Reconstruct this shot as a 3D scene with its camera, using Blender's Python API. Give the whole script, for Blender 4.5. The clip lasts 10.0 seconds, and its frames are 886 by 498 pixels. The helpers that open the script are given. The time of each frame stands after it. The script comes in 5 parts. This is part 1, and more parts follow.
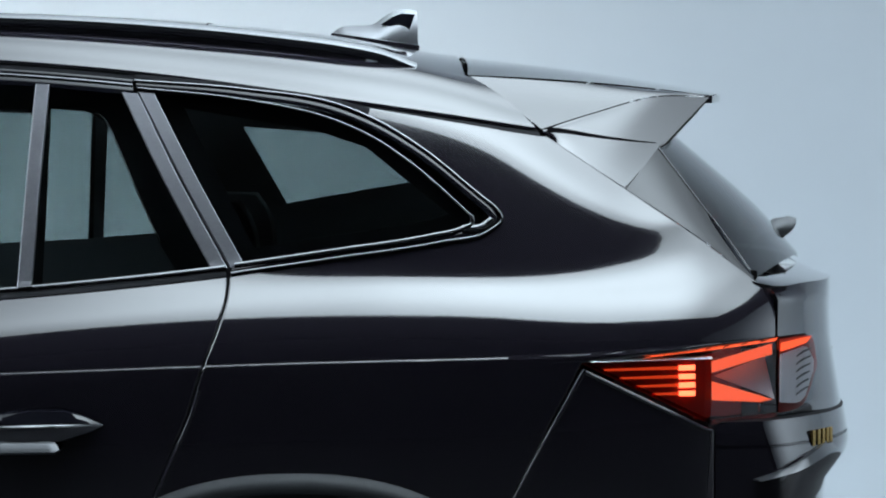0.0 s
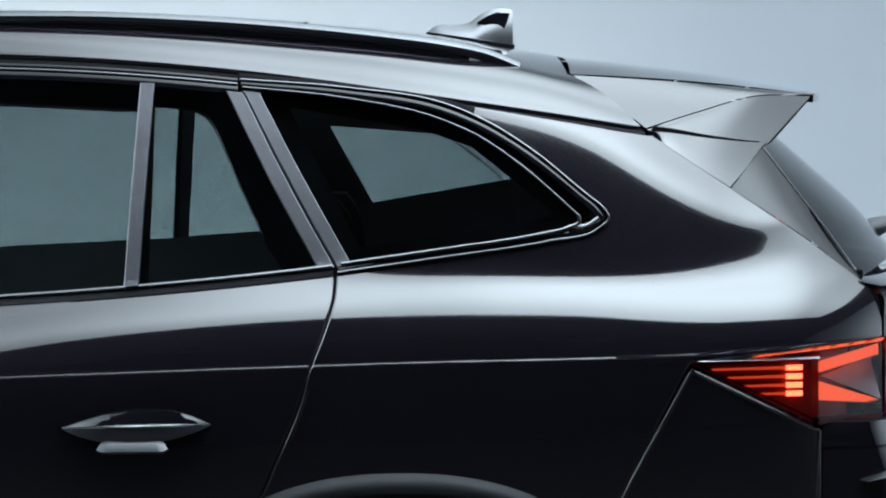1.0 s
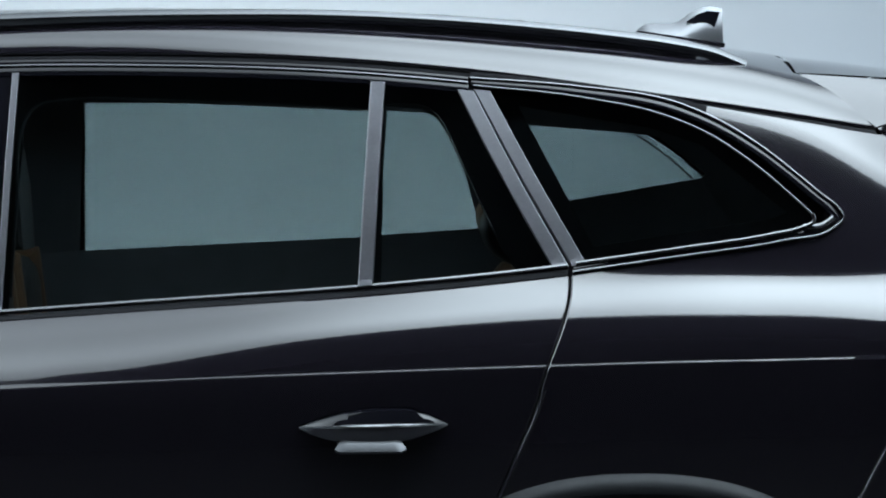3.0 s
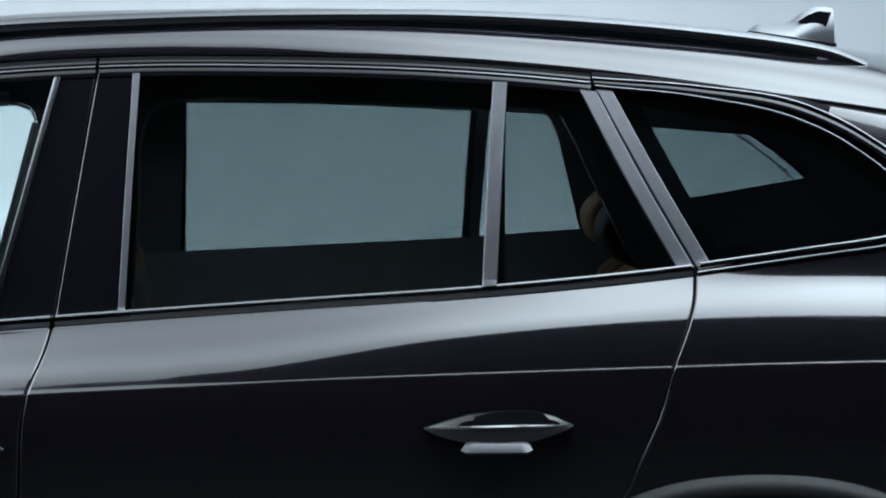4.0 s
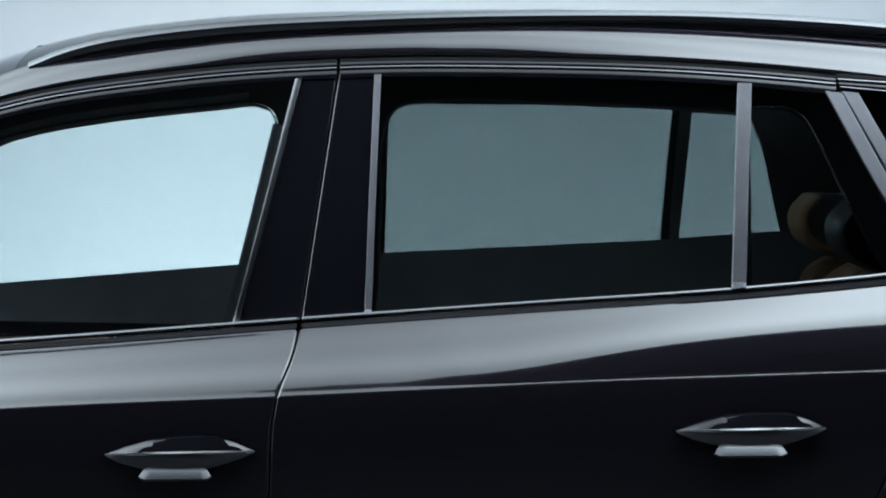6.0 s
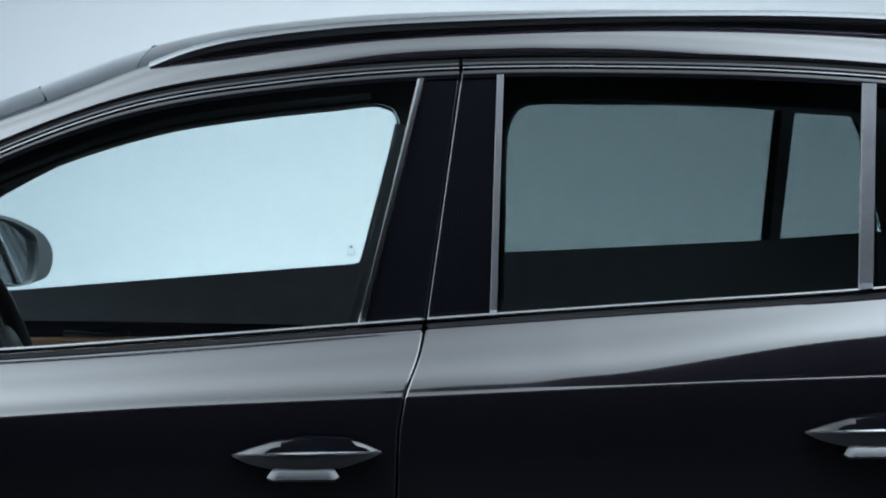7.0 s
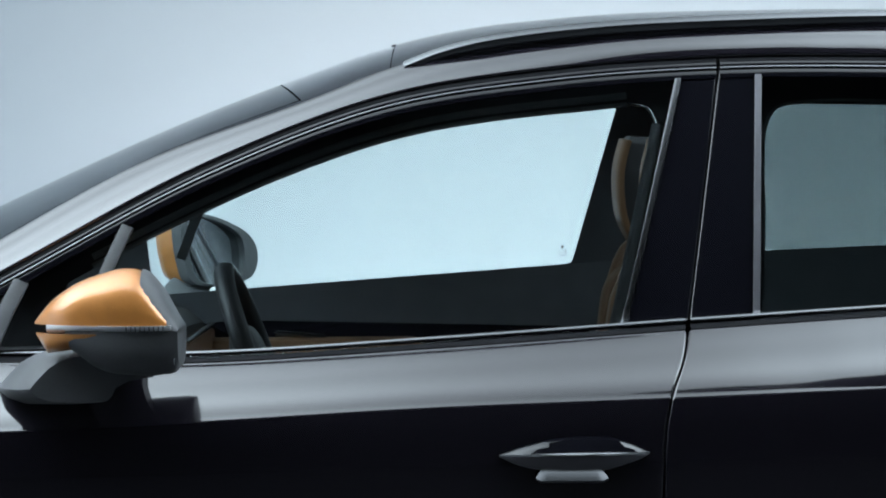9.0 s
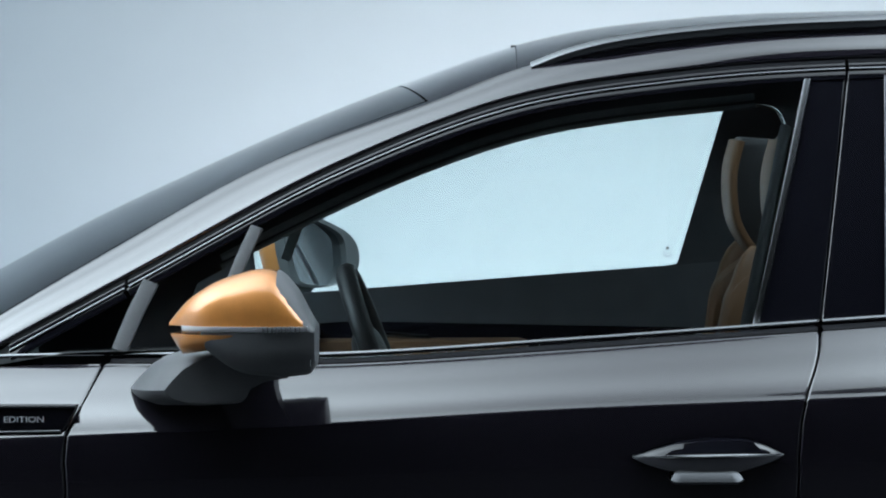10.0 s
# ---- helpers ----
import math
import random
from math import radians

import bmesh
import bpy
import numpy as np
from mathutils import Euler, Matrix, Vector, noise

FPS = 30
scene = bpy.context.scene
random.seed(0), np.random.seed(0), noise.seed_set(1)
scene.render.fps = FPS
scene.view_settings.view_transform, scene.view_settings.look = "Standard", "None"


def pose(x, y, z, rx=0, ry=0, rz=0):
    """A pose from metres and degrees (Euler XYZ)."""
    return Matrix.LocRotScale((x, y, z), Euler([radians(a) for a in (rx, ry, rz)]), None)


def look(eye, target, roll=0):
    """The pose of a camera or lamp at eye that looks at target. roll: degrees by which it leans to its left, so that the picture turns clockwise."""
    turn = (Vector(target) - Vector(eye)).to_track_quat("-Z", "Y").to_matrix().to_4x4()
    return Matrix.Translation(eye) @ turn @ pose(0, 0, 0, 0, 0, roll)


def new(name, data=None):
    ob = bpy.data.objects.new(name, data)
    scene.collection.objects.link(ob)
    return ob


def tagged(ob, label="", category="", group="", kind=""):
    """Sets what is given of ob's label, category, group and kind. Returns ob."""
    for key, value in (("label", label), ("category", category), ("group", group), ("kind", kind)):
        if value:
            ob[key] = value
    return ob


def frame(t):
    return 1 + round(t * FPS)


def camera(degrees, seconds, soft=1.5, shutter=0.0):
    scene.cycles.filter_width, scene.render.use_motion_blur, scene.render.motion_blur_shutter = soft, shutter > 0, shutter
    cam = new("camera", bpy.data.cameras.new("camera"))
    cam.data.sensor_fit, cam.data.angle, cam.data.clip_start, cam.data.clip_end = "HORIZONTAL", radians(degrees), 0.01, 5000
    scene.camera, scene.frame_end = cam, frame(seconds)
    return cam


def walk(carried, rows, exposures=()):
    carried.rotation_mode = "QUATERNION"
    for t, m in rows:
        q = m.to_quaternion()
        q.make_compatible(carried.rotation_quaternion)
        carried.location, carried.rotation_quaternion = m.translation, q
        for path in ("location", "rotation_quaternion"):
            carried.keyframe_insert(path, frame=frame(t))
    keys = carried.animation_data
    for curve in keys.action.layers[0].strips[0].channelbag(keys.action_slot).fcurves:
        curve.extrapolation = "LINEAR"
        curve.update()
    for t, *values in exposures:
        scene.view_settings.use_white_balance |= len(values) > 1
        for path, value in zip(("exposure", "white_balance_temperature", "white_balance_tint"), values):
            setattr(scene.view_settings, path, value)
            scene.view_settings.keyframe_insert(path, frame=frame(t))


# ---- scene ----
cam = camera(15.0, 10.0, soft=2.0)
PATH = [
    (0, (0.1526, -6.4658, 1.3636), (0.3737, -0.4733, 1.1621), -0.52),
    (0.5, (0.0757, -6.4568, 1.3639), (0.2876, -0.4640, 1.1622), -0.51),
    (1, (-0.0024, -6.4482, 1.3642), (0.1945, -0.4548, 1.1621), -0.50),
    (1.5, (-0.0817, -6.4398, 1.3645), (0.0991, -0.4460, 1.1621), -0.49),
    (2, (-0.1622, -6.4318, 1.3648), (0.0020, -0.4375, 1.1622), -0.48),
    (2.5, (-0.2439, -6.4241, 1.3652), (-0.0971, -0.4293, 1.1626), -0.47),
    (3, (-0.3268, -6.4167, 1.3655), (-0.1985, -0.4215, 1.1634), -0.46),
    (3.5, (-0.4108, -6.4096, 1.3658), (-0.3018, -0.4140, 1.1644), -0.45),
    (4, (-0.4959, -6.4028, 1.3661), (-0.4060, -0.4068, 1.1656), -0.44),
    (4.5, (-0.5821, -6.3963, 1.3664), (-0.5103, -0.4001, 1.1670), -0.43),
    (5, (-0.6694, -6.3902, 1.3667), (-0.6138, -0.3937, 1.1685), -0.42),
    (5.5, (-0.7578, -6.3843, 1.3671), (-0.7167, -0.3877, 1.1700), -0.41),
    (6, (-0.8473, -6.3788, 1.3674), (-0.8194, -0.3821, 1.1713), -0.40),
    (6.5, (-0.9377, -6.3736, 1.3677), (-0.9230, -0.3768, 1.1724), -0.39),
    (7, (-1.0292, -6.3687, 1.3681), (-1.0285, -0.3718, 1.1734), -0.38),
    (7.5, (-1.1217, -6.3641, 1.3684), (-1.1364, -0.3673, 1.1741), -0.37),
    (8, (-1.2152, -6.3598, 1.3687), (-1.2462, -0.3630, 1.1746), -0.36),
    (8.5, (-1.3096, -6.3559, 1.3691), (-1.3566, -0.3592, 1.1751), -0.35),
    (9, (-1.4050, -6.3522, 1.3694), (-1.4658, -0.3556, 1.1757), -0.34),
    (9.5, (-1.5013, -6.3489, 1.3697), (-1.5733, -0.3524, 1.1767), -0.33),
    (10, (-1.5985, -6.3459, 1.3701), (-1.6835, -0.3495, 1.1784), -0.32),
]
walk(cam, [(t, look(eye, target, roll)) for t, eye, target, roll in PATH])

# ---------------------------------------------------------------- studio light
world = bpy.data.worlds.new("studio_dark")
scene.world = world
world.use_nodes = True
world.node_tree.nodes["Background"].inputs[0].default_value = (0.02, 0.022, 0.026, 1)
world.node_tree.nodes["Background"].inputs[1].default_value = 0.6


def area_lamp(name, m, sx, sy, power, colour, spread=180):
    lamp = bpy.data.lights.new(name, "AREA")
    lamp.shape, lamp.size, lamp.size_y, lamp.energy, lamp.color = "RECTANGLE", sx, sy, power, colour
    lamp.spread = radians(spread)
    ob = new(name, lamp)
    ob.matrix_world = m
    return ob


# the glow on the backdrop: a strip low behind the car, aimed at the wall
area_lamp("cyc_light", look((-0.95, 4.0, 0.13), (-1.0, 5.6, 0.78)), 3.3, 0.14, 43, (1.0, 1.0, 0.985), 86)
# unseen lamp from above, added to brighten the right of the backdrop
area_lamp("cyc_light", look((2.6, 2.8, 3.4), (2.6, 6.0, 0.9)), 3.0, 0.4, 56, (0.88, 0.94, 1.0))
# unseen lamps added to brighten the side walls, which the paint reflects
area_lamp("cyc_light", look((6.5, -0.5, 3.6), (9.4, -0.5, 1.3)), 5.0, 0.4, 450, (0.88, 0.94, 1.0))
area_lamp("cyc_light", look((-8.5, -0.5, 3.6), (-11.4, -0.5, 1.3)), 5.0, 0.4, 200, (0.88, 0.94, 1.0))


# ---------------------------------------------------------------- materials
def node_mat(name, base, rough=0.5, metal=0.0, spec=0.5, coat=0.0, coat_rough=0.03, grain=0.0, grain_scale=60.0, bump=0.0, emit=None, strength=0.0):
    m = bpy.data.materials.new(name)
    m.use_nodes = True
    nt = m.node_tree
    b = nt.nodes["Principled BSDF"]
    b.inputs["Base Color"].default_value = (*base, 1)
    b.inputs["Roughness"].default_value = rough
    b.inputs["Metallic"].default_value = metal
    b.inputs["Specular IOR Level"].default_value = spec
    b.inputs["Coat Weight"].default_value = coat
    b.inputs["Coat Roughness"].default_value = coat_rough
    if emit:
        b.inputs["Emission Color"].default_value = (*emit, 1)
        b.inputs["Emission Strength"].default_value = strength
    if grain or bump:
        co = nt.nodes.new("ShaderNodeTexCoord")
        n1 = nt.nodes.new("ShaderNodeTexNoise")
        n1.inputs["Scale"].default_value, n1.inputs["Detail"].default_value = grain_scale, 6
        n2 = nt.nodes.new("ShaderNodeTexNoise")
        n2.inputs["Scale"].default_value, n2.inputs["Detail"].default_value = grain_scale / 14, 3
        nt.links.new(co.outputs["Object"], n1.inputs["Vector"])
        nt.links.new(co.outputs["Object"], n2.inputs["Vector"])
        add = nt.nodes.new("ShaderNodeMath")
        add.operation = "ADD"
        nt.links.new(n1.outputs["Fac"], add.inputs[0])
        nt.links.new(n2.outputs["Fac"], add.inputs[1])
        if grain:
            mr = nt.nodes.new("ShaderNodeMapRange")
            mr.inputs["From Min"].default_value, mr.inputs["From Max"].default_value = 0.6, 1.4
            mr.inputs["To Min"].default_value, mr.inputs["To Max"].default_value = 1 - grain, 1 + grain
            nt.links.new(add.outputs[0], mr.inputs["Value"])
            mul = nt.nodes.new("ShaderNodeVectorMath")
            mul.operation = "SCALE"
            mul.inputs[0].default_value = base
            nt.links.new(mr.outputs[0], mul.inputs["Scale"])
            nt.links.new(mul.outputs[0], b.inputs["Base Color"])
        if bump:
            bp = nt.nodes.new("ShaderNodeBump")
            bp.inputs["Strength"].default_value, bp.inputs["Distance"].default_value = bump, 0.0006
            nt.links.new(n1.outputs["Fac"], bp.inputs["Height"])
            nt.links.new(bp.outputs[0], b.inputs["Normal"])
    return m


def glass_mat(name, tint, gloss=1.0):
    m = bpy.data.materials.new(name)
    m.use_nodes = True
    nt = m.node_tree
    nt.nodes.clear()
    out = nt.nodes.new("ShaderNodeOutputMaterial")
    tr = nt.nodes.new("ShaderNodeBsdfTransparent")
    tr.inputs[0].default_value = (*tint, 1)
    gl = nt.nodes.new("ShaderNodeBsdfGlossy")
    gl.inputs["Roughness"].default_value = 0.01
    gl.inputs["Color"].default_value = (gloss, gloss, gloss, 1)
    fr = nt.nodes.new("ShaderNodeFresnel")
    fr.inputs["IOR"].default_value = 1.45
    mix = nt.nodes.new("ShaderNodeMixShader")
    nt.links.new(fr.outputs[0], mix.inputs[0])
    nt.links.new(tr.outputs[0], mix.inputs[1])
    nt.links.new(gl.outputs[0], mix.inputs[2])
    nt.links.new(mix.outputs[0], out.inputs[0])
    return m


PAINT = node_mat("black_metallic_paint", (0.0115, 0.0100, 0.0145), rough=0.10, spec=0.75, coat=1.0, coat_rough=0.012, grain=0.25, grain_scale=900)
PIANO = node_mat("piano_black", (0.0055, 0.0055, 0.008), rough=0.05, spec=0.5, grain=0.2, grain_scale=200)
RUBBER = node_mat("black_rubber", (0.011, 0.011, 0.013), rough=0.6, spec=0.08, grain=0.3, grain_scale=300)
SHELL = node_mat("black_undercoat", (0.004, 0.004, 0.004), rough=0.9, spec=0.1, grain=0.3, grain_scale=40)
CHROME = node_mat("satin_chrome", (0.165, 0.17, 0.178), rough=0.22, metal=1.0, grain=0.06, grain_scale=120)
SATIN = node_mat("brushed_dark_aluminium", (0.155, 0.155, 0.168), rough=0.42, metal=0.8, grain=0.12, grain_scale=240, bump=0.05)
ORANGE = node_mat("copper_orange_paint", (0.60, 0.232, 0.052), rough=0.40, metal=0.30, coat=1.0, coat_rough=0.05, grain=0.10, grain_scale=700)
PLASTIC = node_mat("grained_grey_plastic", (0.095, 0.099, 0.105), rough=0.5, spec=0.4, grain=0.15, grain_scale=400, bump=0.25)
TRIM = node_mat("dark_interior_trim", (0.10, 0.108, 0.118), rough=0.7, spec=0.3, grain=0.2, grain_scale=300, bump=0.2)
HEADLINER = node_mat("charcoal_headliner", (0.03, 0.032, 0.035), rough=0.95, spec=0.1, grain=0.2, grain_scale=500, bump=0.2)
TAN = node_mat("cognac_leather", (0.145, 0.078, 0.040), rough=0.5, spec=0.4, grain=0.15, grain_scale=160, bump=0.3)
LEATHER = node_mat("black_leather", (0.02, 0.02, 0.021), rough=0.45, spec=0.4, grain=0.15, grain_scale=200, bump=0.3)
CLEAR = glass_mat("clear_glass", (0.93, 0.97, 0.97))
PRIVACY = glass_mat("privacy_glass", (0.60, 0.65, 0.65))
SCREEN = glass_mat("windscreen_glass", (0.62, 0.67, 0.69), 0.7)
ROOFGLASS = glass_mat("dark_roof_glass", (0.40, 0.42, 0.43), 0.7)
REARGLASS = glass_mat("dark_rear_glass", (0.05, 0.055, 0.06))
REDLENS = glass_mat("red_lens", (0.75, 0.05, 0.03))
CLEARLENS = glass_mat("clear_lens", (0.88, 0.88, 0.90), 0.55)
NEAR_TRIM = node_mat("darker_near_side_trim", (0.030, 0.030, 0.036), rough=0.8, spec=0.2, grain=0.2, grain_scale=300, bump=0.2)
ARCH = node_mat("dark_grained_cladding", (0.028, 0.030, 0.033), rough=0.5, spec=0.3, grain=0.15, grain_scale=400, bump=0.25)
GRIP = node_mat("satin_black_grip", (0.034, 0.034, 0.040), rough=0.28, spec=0.5, coat=0.5, grain=0.15, grain_scale=300)
LAMPDARK = node_mat("dark_lamp_housing", (0.26, 0.022, 0.014), rough=0.3, grain=0.2, grain_scale=100)
LAMPRED = node_mat("red_reflector", (0.5, 0.03, 0.015), rough=0.25, spec=0.6, emit=(1.0, 0.07, 0.015), strength=0.75, grain=0.1)
LAMPWHITE = node_mat("silver_reflector", (0.88, 0.88, 0.91), rough=0.36, metal=0.1, spec=0.7, grain=0.1)
LAMPCHROME = node_mat("bright_lamp_reflector", (0.13, 0.13, 0.135), rough=0.3, metal=1.0, grain=0.1)
LED = node_mat("lit_red_led", (0.5, 0.05, 0.03), emit=(1.0, 0.115, 0.035), strength=1.35)
LEDHOT = node_mat("hot_red_led", (0.5, 0.05, 0.03), emit=(1.0, 0.15, 0.06), strength=5.0)
GOLD = node_mat("dark_gold_letters", (0.45, 0.30, 0.10), rough=0.25, metal=1.0, grain=0.1)
BRIGHT = node_mat("bright_satin_metal", (0.075, 0.077, 0.081), rough=0.3, metal=1.0, grain=0.06, grain_scale=120)
SILVER = node_mat("silver_grey_paint", (0.15, 0.155, 0.165), rough=0.3, metal=0.8, coat=0.6, grain=0.08, grain_scale=300)
LETTER = node_mat("silver_letter_paint", (0.55, 0.56, 0.58), rough=0.5, spec=0.4, grain=0.05)
POLISHED = node_mat("polished_metal", (0.55, 0.56, 0.58), rough=0.16, metal=1.0, grain=0.05)
MIRROR = node_mat("mirror_glass", (0.52, 0.55, 0.57), rough=0.01, metal=1.0)
TYRE = node_mat("tyre_rubber", (0.012, 0.012, 0.012), rough=0.8, spec=0.2, grain=0.3, grain_scale=80)
ALLOY = node_mat("dark_alloy", (0.15, 0.15, 0.16), rough=0.3, metal=0.9, grain=0.1)
WALL = node_mat("blue_grey_backdrop", (0.485, 0.54, 0.585), rough=0.9, spec=0.1, grain=0.02, grain_scale=3)
FLOOR = node_mat("dark_studio_floor", (0.05, 0.052, 0.055), rough=0.6, spec=0.3, grain=0.15, grain_scale=8)
DRAPE = node_mat("black_drape", (0.012, 0.012, 0.013), rough=0.95, spec=0.05, grain=0.3, grain_scale=20)


# ---------------------------------------------------------------- geometry helpers
def curve(*pts):
    """A smooth function through a few control points."""
    xs, ys = np.array([p[0] for p in pts], float), np.array([p[1] for p in pts], float)
    if xs[0] > xs[-1]:
        xs, ys = xs[::-1], ys[::-1]
    d = np.diff(ys) / np.diff(xs)
    s = np.r_[d[0], (d[1:] * np.diff(xs)[:-1] + d[:-1] * np.diff(xs)[1:]) / (np.diff(xs)[1:] + np.diff(xs)[:-1]), d[-1]]

    def f(x):
        x = np.asarray(x, float)
        i = np.clip(np.searchsorted(xs, x) - 1, 0, len(xs) - 2)
        h = xs[i + 1] - xs[i]
        t = np.clip((x - xs[i]) / h, 0, 1)
        y = (1 + 2 * t) * (1 - t) ** 2 * ys[i] + t * (1 - t) ** 2 * h * s[i] + t * t * (3 - 2 * t) * ys[i + 1] + t * t * (t - 1) * h * s[i + 1]
        return y + np.where(x < xs[0], (x - xs[0]) * s[0], 0) + np.where(x > xs[-1], (x - xs[-1]) * s[-1], 0)

    return f


def path(pts, n):
    """n points along a smooth line through control points of any dimension."""
    p = np.array(pts, float)
    k = np.r_[0, np.cumsum(np.linalg.norm(np.diff(p, axis=0), axis=1))]
    at = np.linspace(0, k[-1], n)
    return np.stack([curve(*zip(k, p[:, j]))(at) for j in range(p.shape[1])], 1)


def mesh_ob(name, verts, faces, mat, parent=None, label="", normals=None, smooth=True):
    me = bpy.data.meshes.new(name)
    me.from_pydata([tuple(map(float, v)) for v in verts], [], faces)
    me.validate()
    if smooth:
        me.polygons.foreach_set("use_smooth", [True] * len(me.polygons))
    me.materials.append(mat)
    if normals is not None:
        me.normals_split_custom_set_from_vertices([tuple(map(float, v)) for v in normals])
    me.update()
    ob = new(name, me)
    ob.parent = parent
    if label:
        ob["label"] = label
    return ob


def part(name, bm, mat, parent, label="", smooth=False):
    bmesh.ops.recalc_face_normals(bm, faces=bm.faces)
    me = bpy.data.meshes.new(name)
    bm.to_mesh(me)
    bm.free()
    if smooth:
        me.polygons.foreach_set("use_smooth", [True] * len(me.polygons))
        me.set_sharp_from_angle(angle=radians(38))
    me.materials.append(mat)
    ob = new(name, me)
    ob.parent = parent
    if label:
        ob["label"] = label
    return ob


def grid_faces(nr, nc, base=0, wrap=False, flip=False):
    out = []
    for r in range(nr - 1):
        for c in range(nc if wrap else nc - 1):
            q = [base + r * nc + c, base + r * nc + (c + 1) % nc, base + (r + 1) * nc + (c + 1) % nc, base + (r + 1) * nc + c]
            out.append(q[::-1] if flip else q)
    return out


def loft(rings, caps=True, wrap=True):
    """A bmesh through rings of equal point count."""
    bm = bmesh.new()
    v = [[bm.verts.new(tuple(map(float, p))) for p in ring] for ring in rings]
    n = len(v[0])
    for a, b in zip(v, v[1:]):
        for i in range(n if wrap else n - 1):
            j = (i + 1) % n
            bm.faces.new((a[i], a[j], b[j], b[i]))
    if caps and wrap:
        bm.faces.new(v[0][::-1])
        bm.faces.new(v[-1])
    return bm


def box(size, centre, bevel=0.004, turn=None, seg=2):
    bm = bmesh.new()
    bmesh.ops.create_cube(bm, size=1)
    bmesh.ops.scale(bm, vec=size, verts=bm.verts)
    if bevel:
        bmesh.ops.bevel(bm, geom=bm.edges[:], offset=bevel, segments=seg, affect="EDGES", profile=0.6)
    if turn is not None:
        bmesh.ops.rotate(bm, matrix=turn, verts=bm.verts)
    bmesh.ops.translate(bm, vec=centre, verts=bm.verts)
    return bm


def join(*bms):
    out = bmesh.new()
    for b in bms:
        me = bpy.data.meshes.new("tmp")
        b.to_mesh(me)
        b.free()
        out.from_mesh(me)
        bpy.data.meshes.remove(me)
    return out


def plate(outer, holes, depth, thick):
    """A sheet in the side view, with holes, laid on the surface y = depth(x, z) and thickened to +y."""
    bm = bmesh.new()
    for loop in [outer, *holes]:
        vs = [bm.verts.new((p[0], 0, p[1])) for p in loop]
        for a, b in zip(vs, vs[1:] + vs[:1]):
            bm.edges.new((a, b))
    bmesh.ops.triangle_fill(bm, edges=bm.edges[:], use_beauty=True)
    for v in bm.verts:
        v.co.y = float(depth(v.co.x, v.co.z))
    r = bmesh.ops.extrude_face_region(bm, geom=bm.faces[:])
    for g in r["geom"]:
        if isinstance(g, bmesh.types.BMVert):
            g.co.y += thick
    return bm


# ---------------------------------------------------------------- the body side: half width over (x, z)
z_crease = curve((-3.5, 0.85), (-2.9, 0.875), (-2.39, 0.897), (-2.283, 0.901), (-1.88, 0.919), (-1.48, 0.941), (-1.092, 0.955), (-0.84, 0.965), (-0.593, 0.975), (-0.318, 0.983), (-0.04, 0.990), (0.146, 0.994), (0.415, 0.997), (0.583, 1.000), (0.95, 1.02))
z_belt = curve((-3.5, 0.92), (-2.8, 0.985), (-2.4, 1.004), (-2.233, 1.007), (-1.883, 1.006), (-1.479, 1.028), (-1.058, 1.056), (-0.648, 1.082), (-0.337, 1.102), (-0.007, 1.133), (0.186, 1.158), (0.357, 1.182), (0.443, 1.200))
z_seam = curve((-2.402, 1.042), (-2.181, 1.160), (-1.851, 1.334), (-1.568, 1.441), (-1.283, 1.487), (-0.98, 1.507), (-0.685, 1.506), (-0.398, 1.494), (-0.157, 1.472), (0.238, 1.414), (0.40, 1.389), (0.534, 1.368), (0.56, 1.364))
half_crease = curve((-3.5, 0.78), (-3.0, 0.90), (-2.6, 0.93), (-2.3, 0.94), (-1.1, 0.945), (0.0, 0.947), (0.3, 0.945), (0.5, 0.935), (0.65, 0.912), (0.81, 0.872), (0.925, 0.805), (1.0, 0.74))

XS = np.arange(-3.5, 1.0001, 0.01)
ZS = np.arange(0.26, 1.62, 0.001)


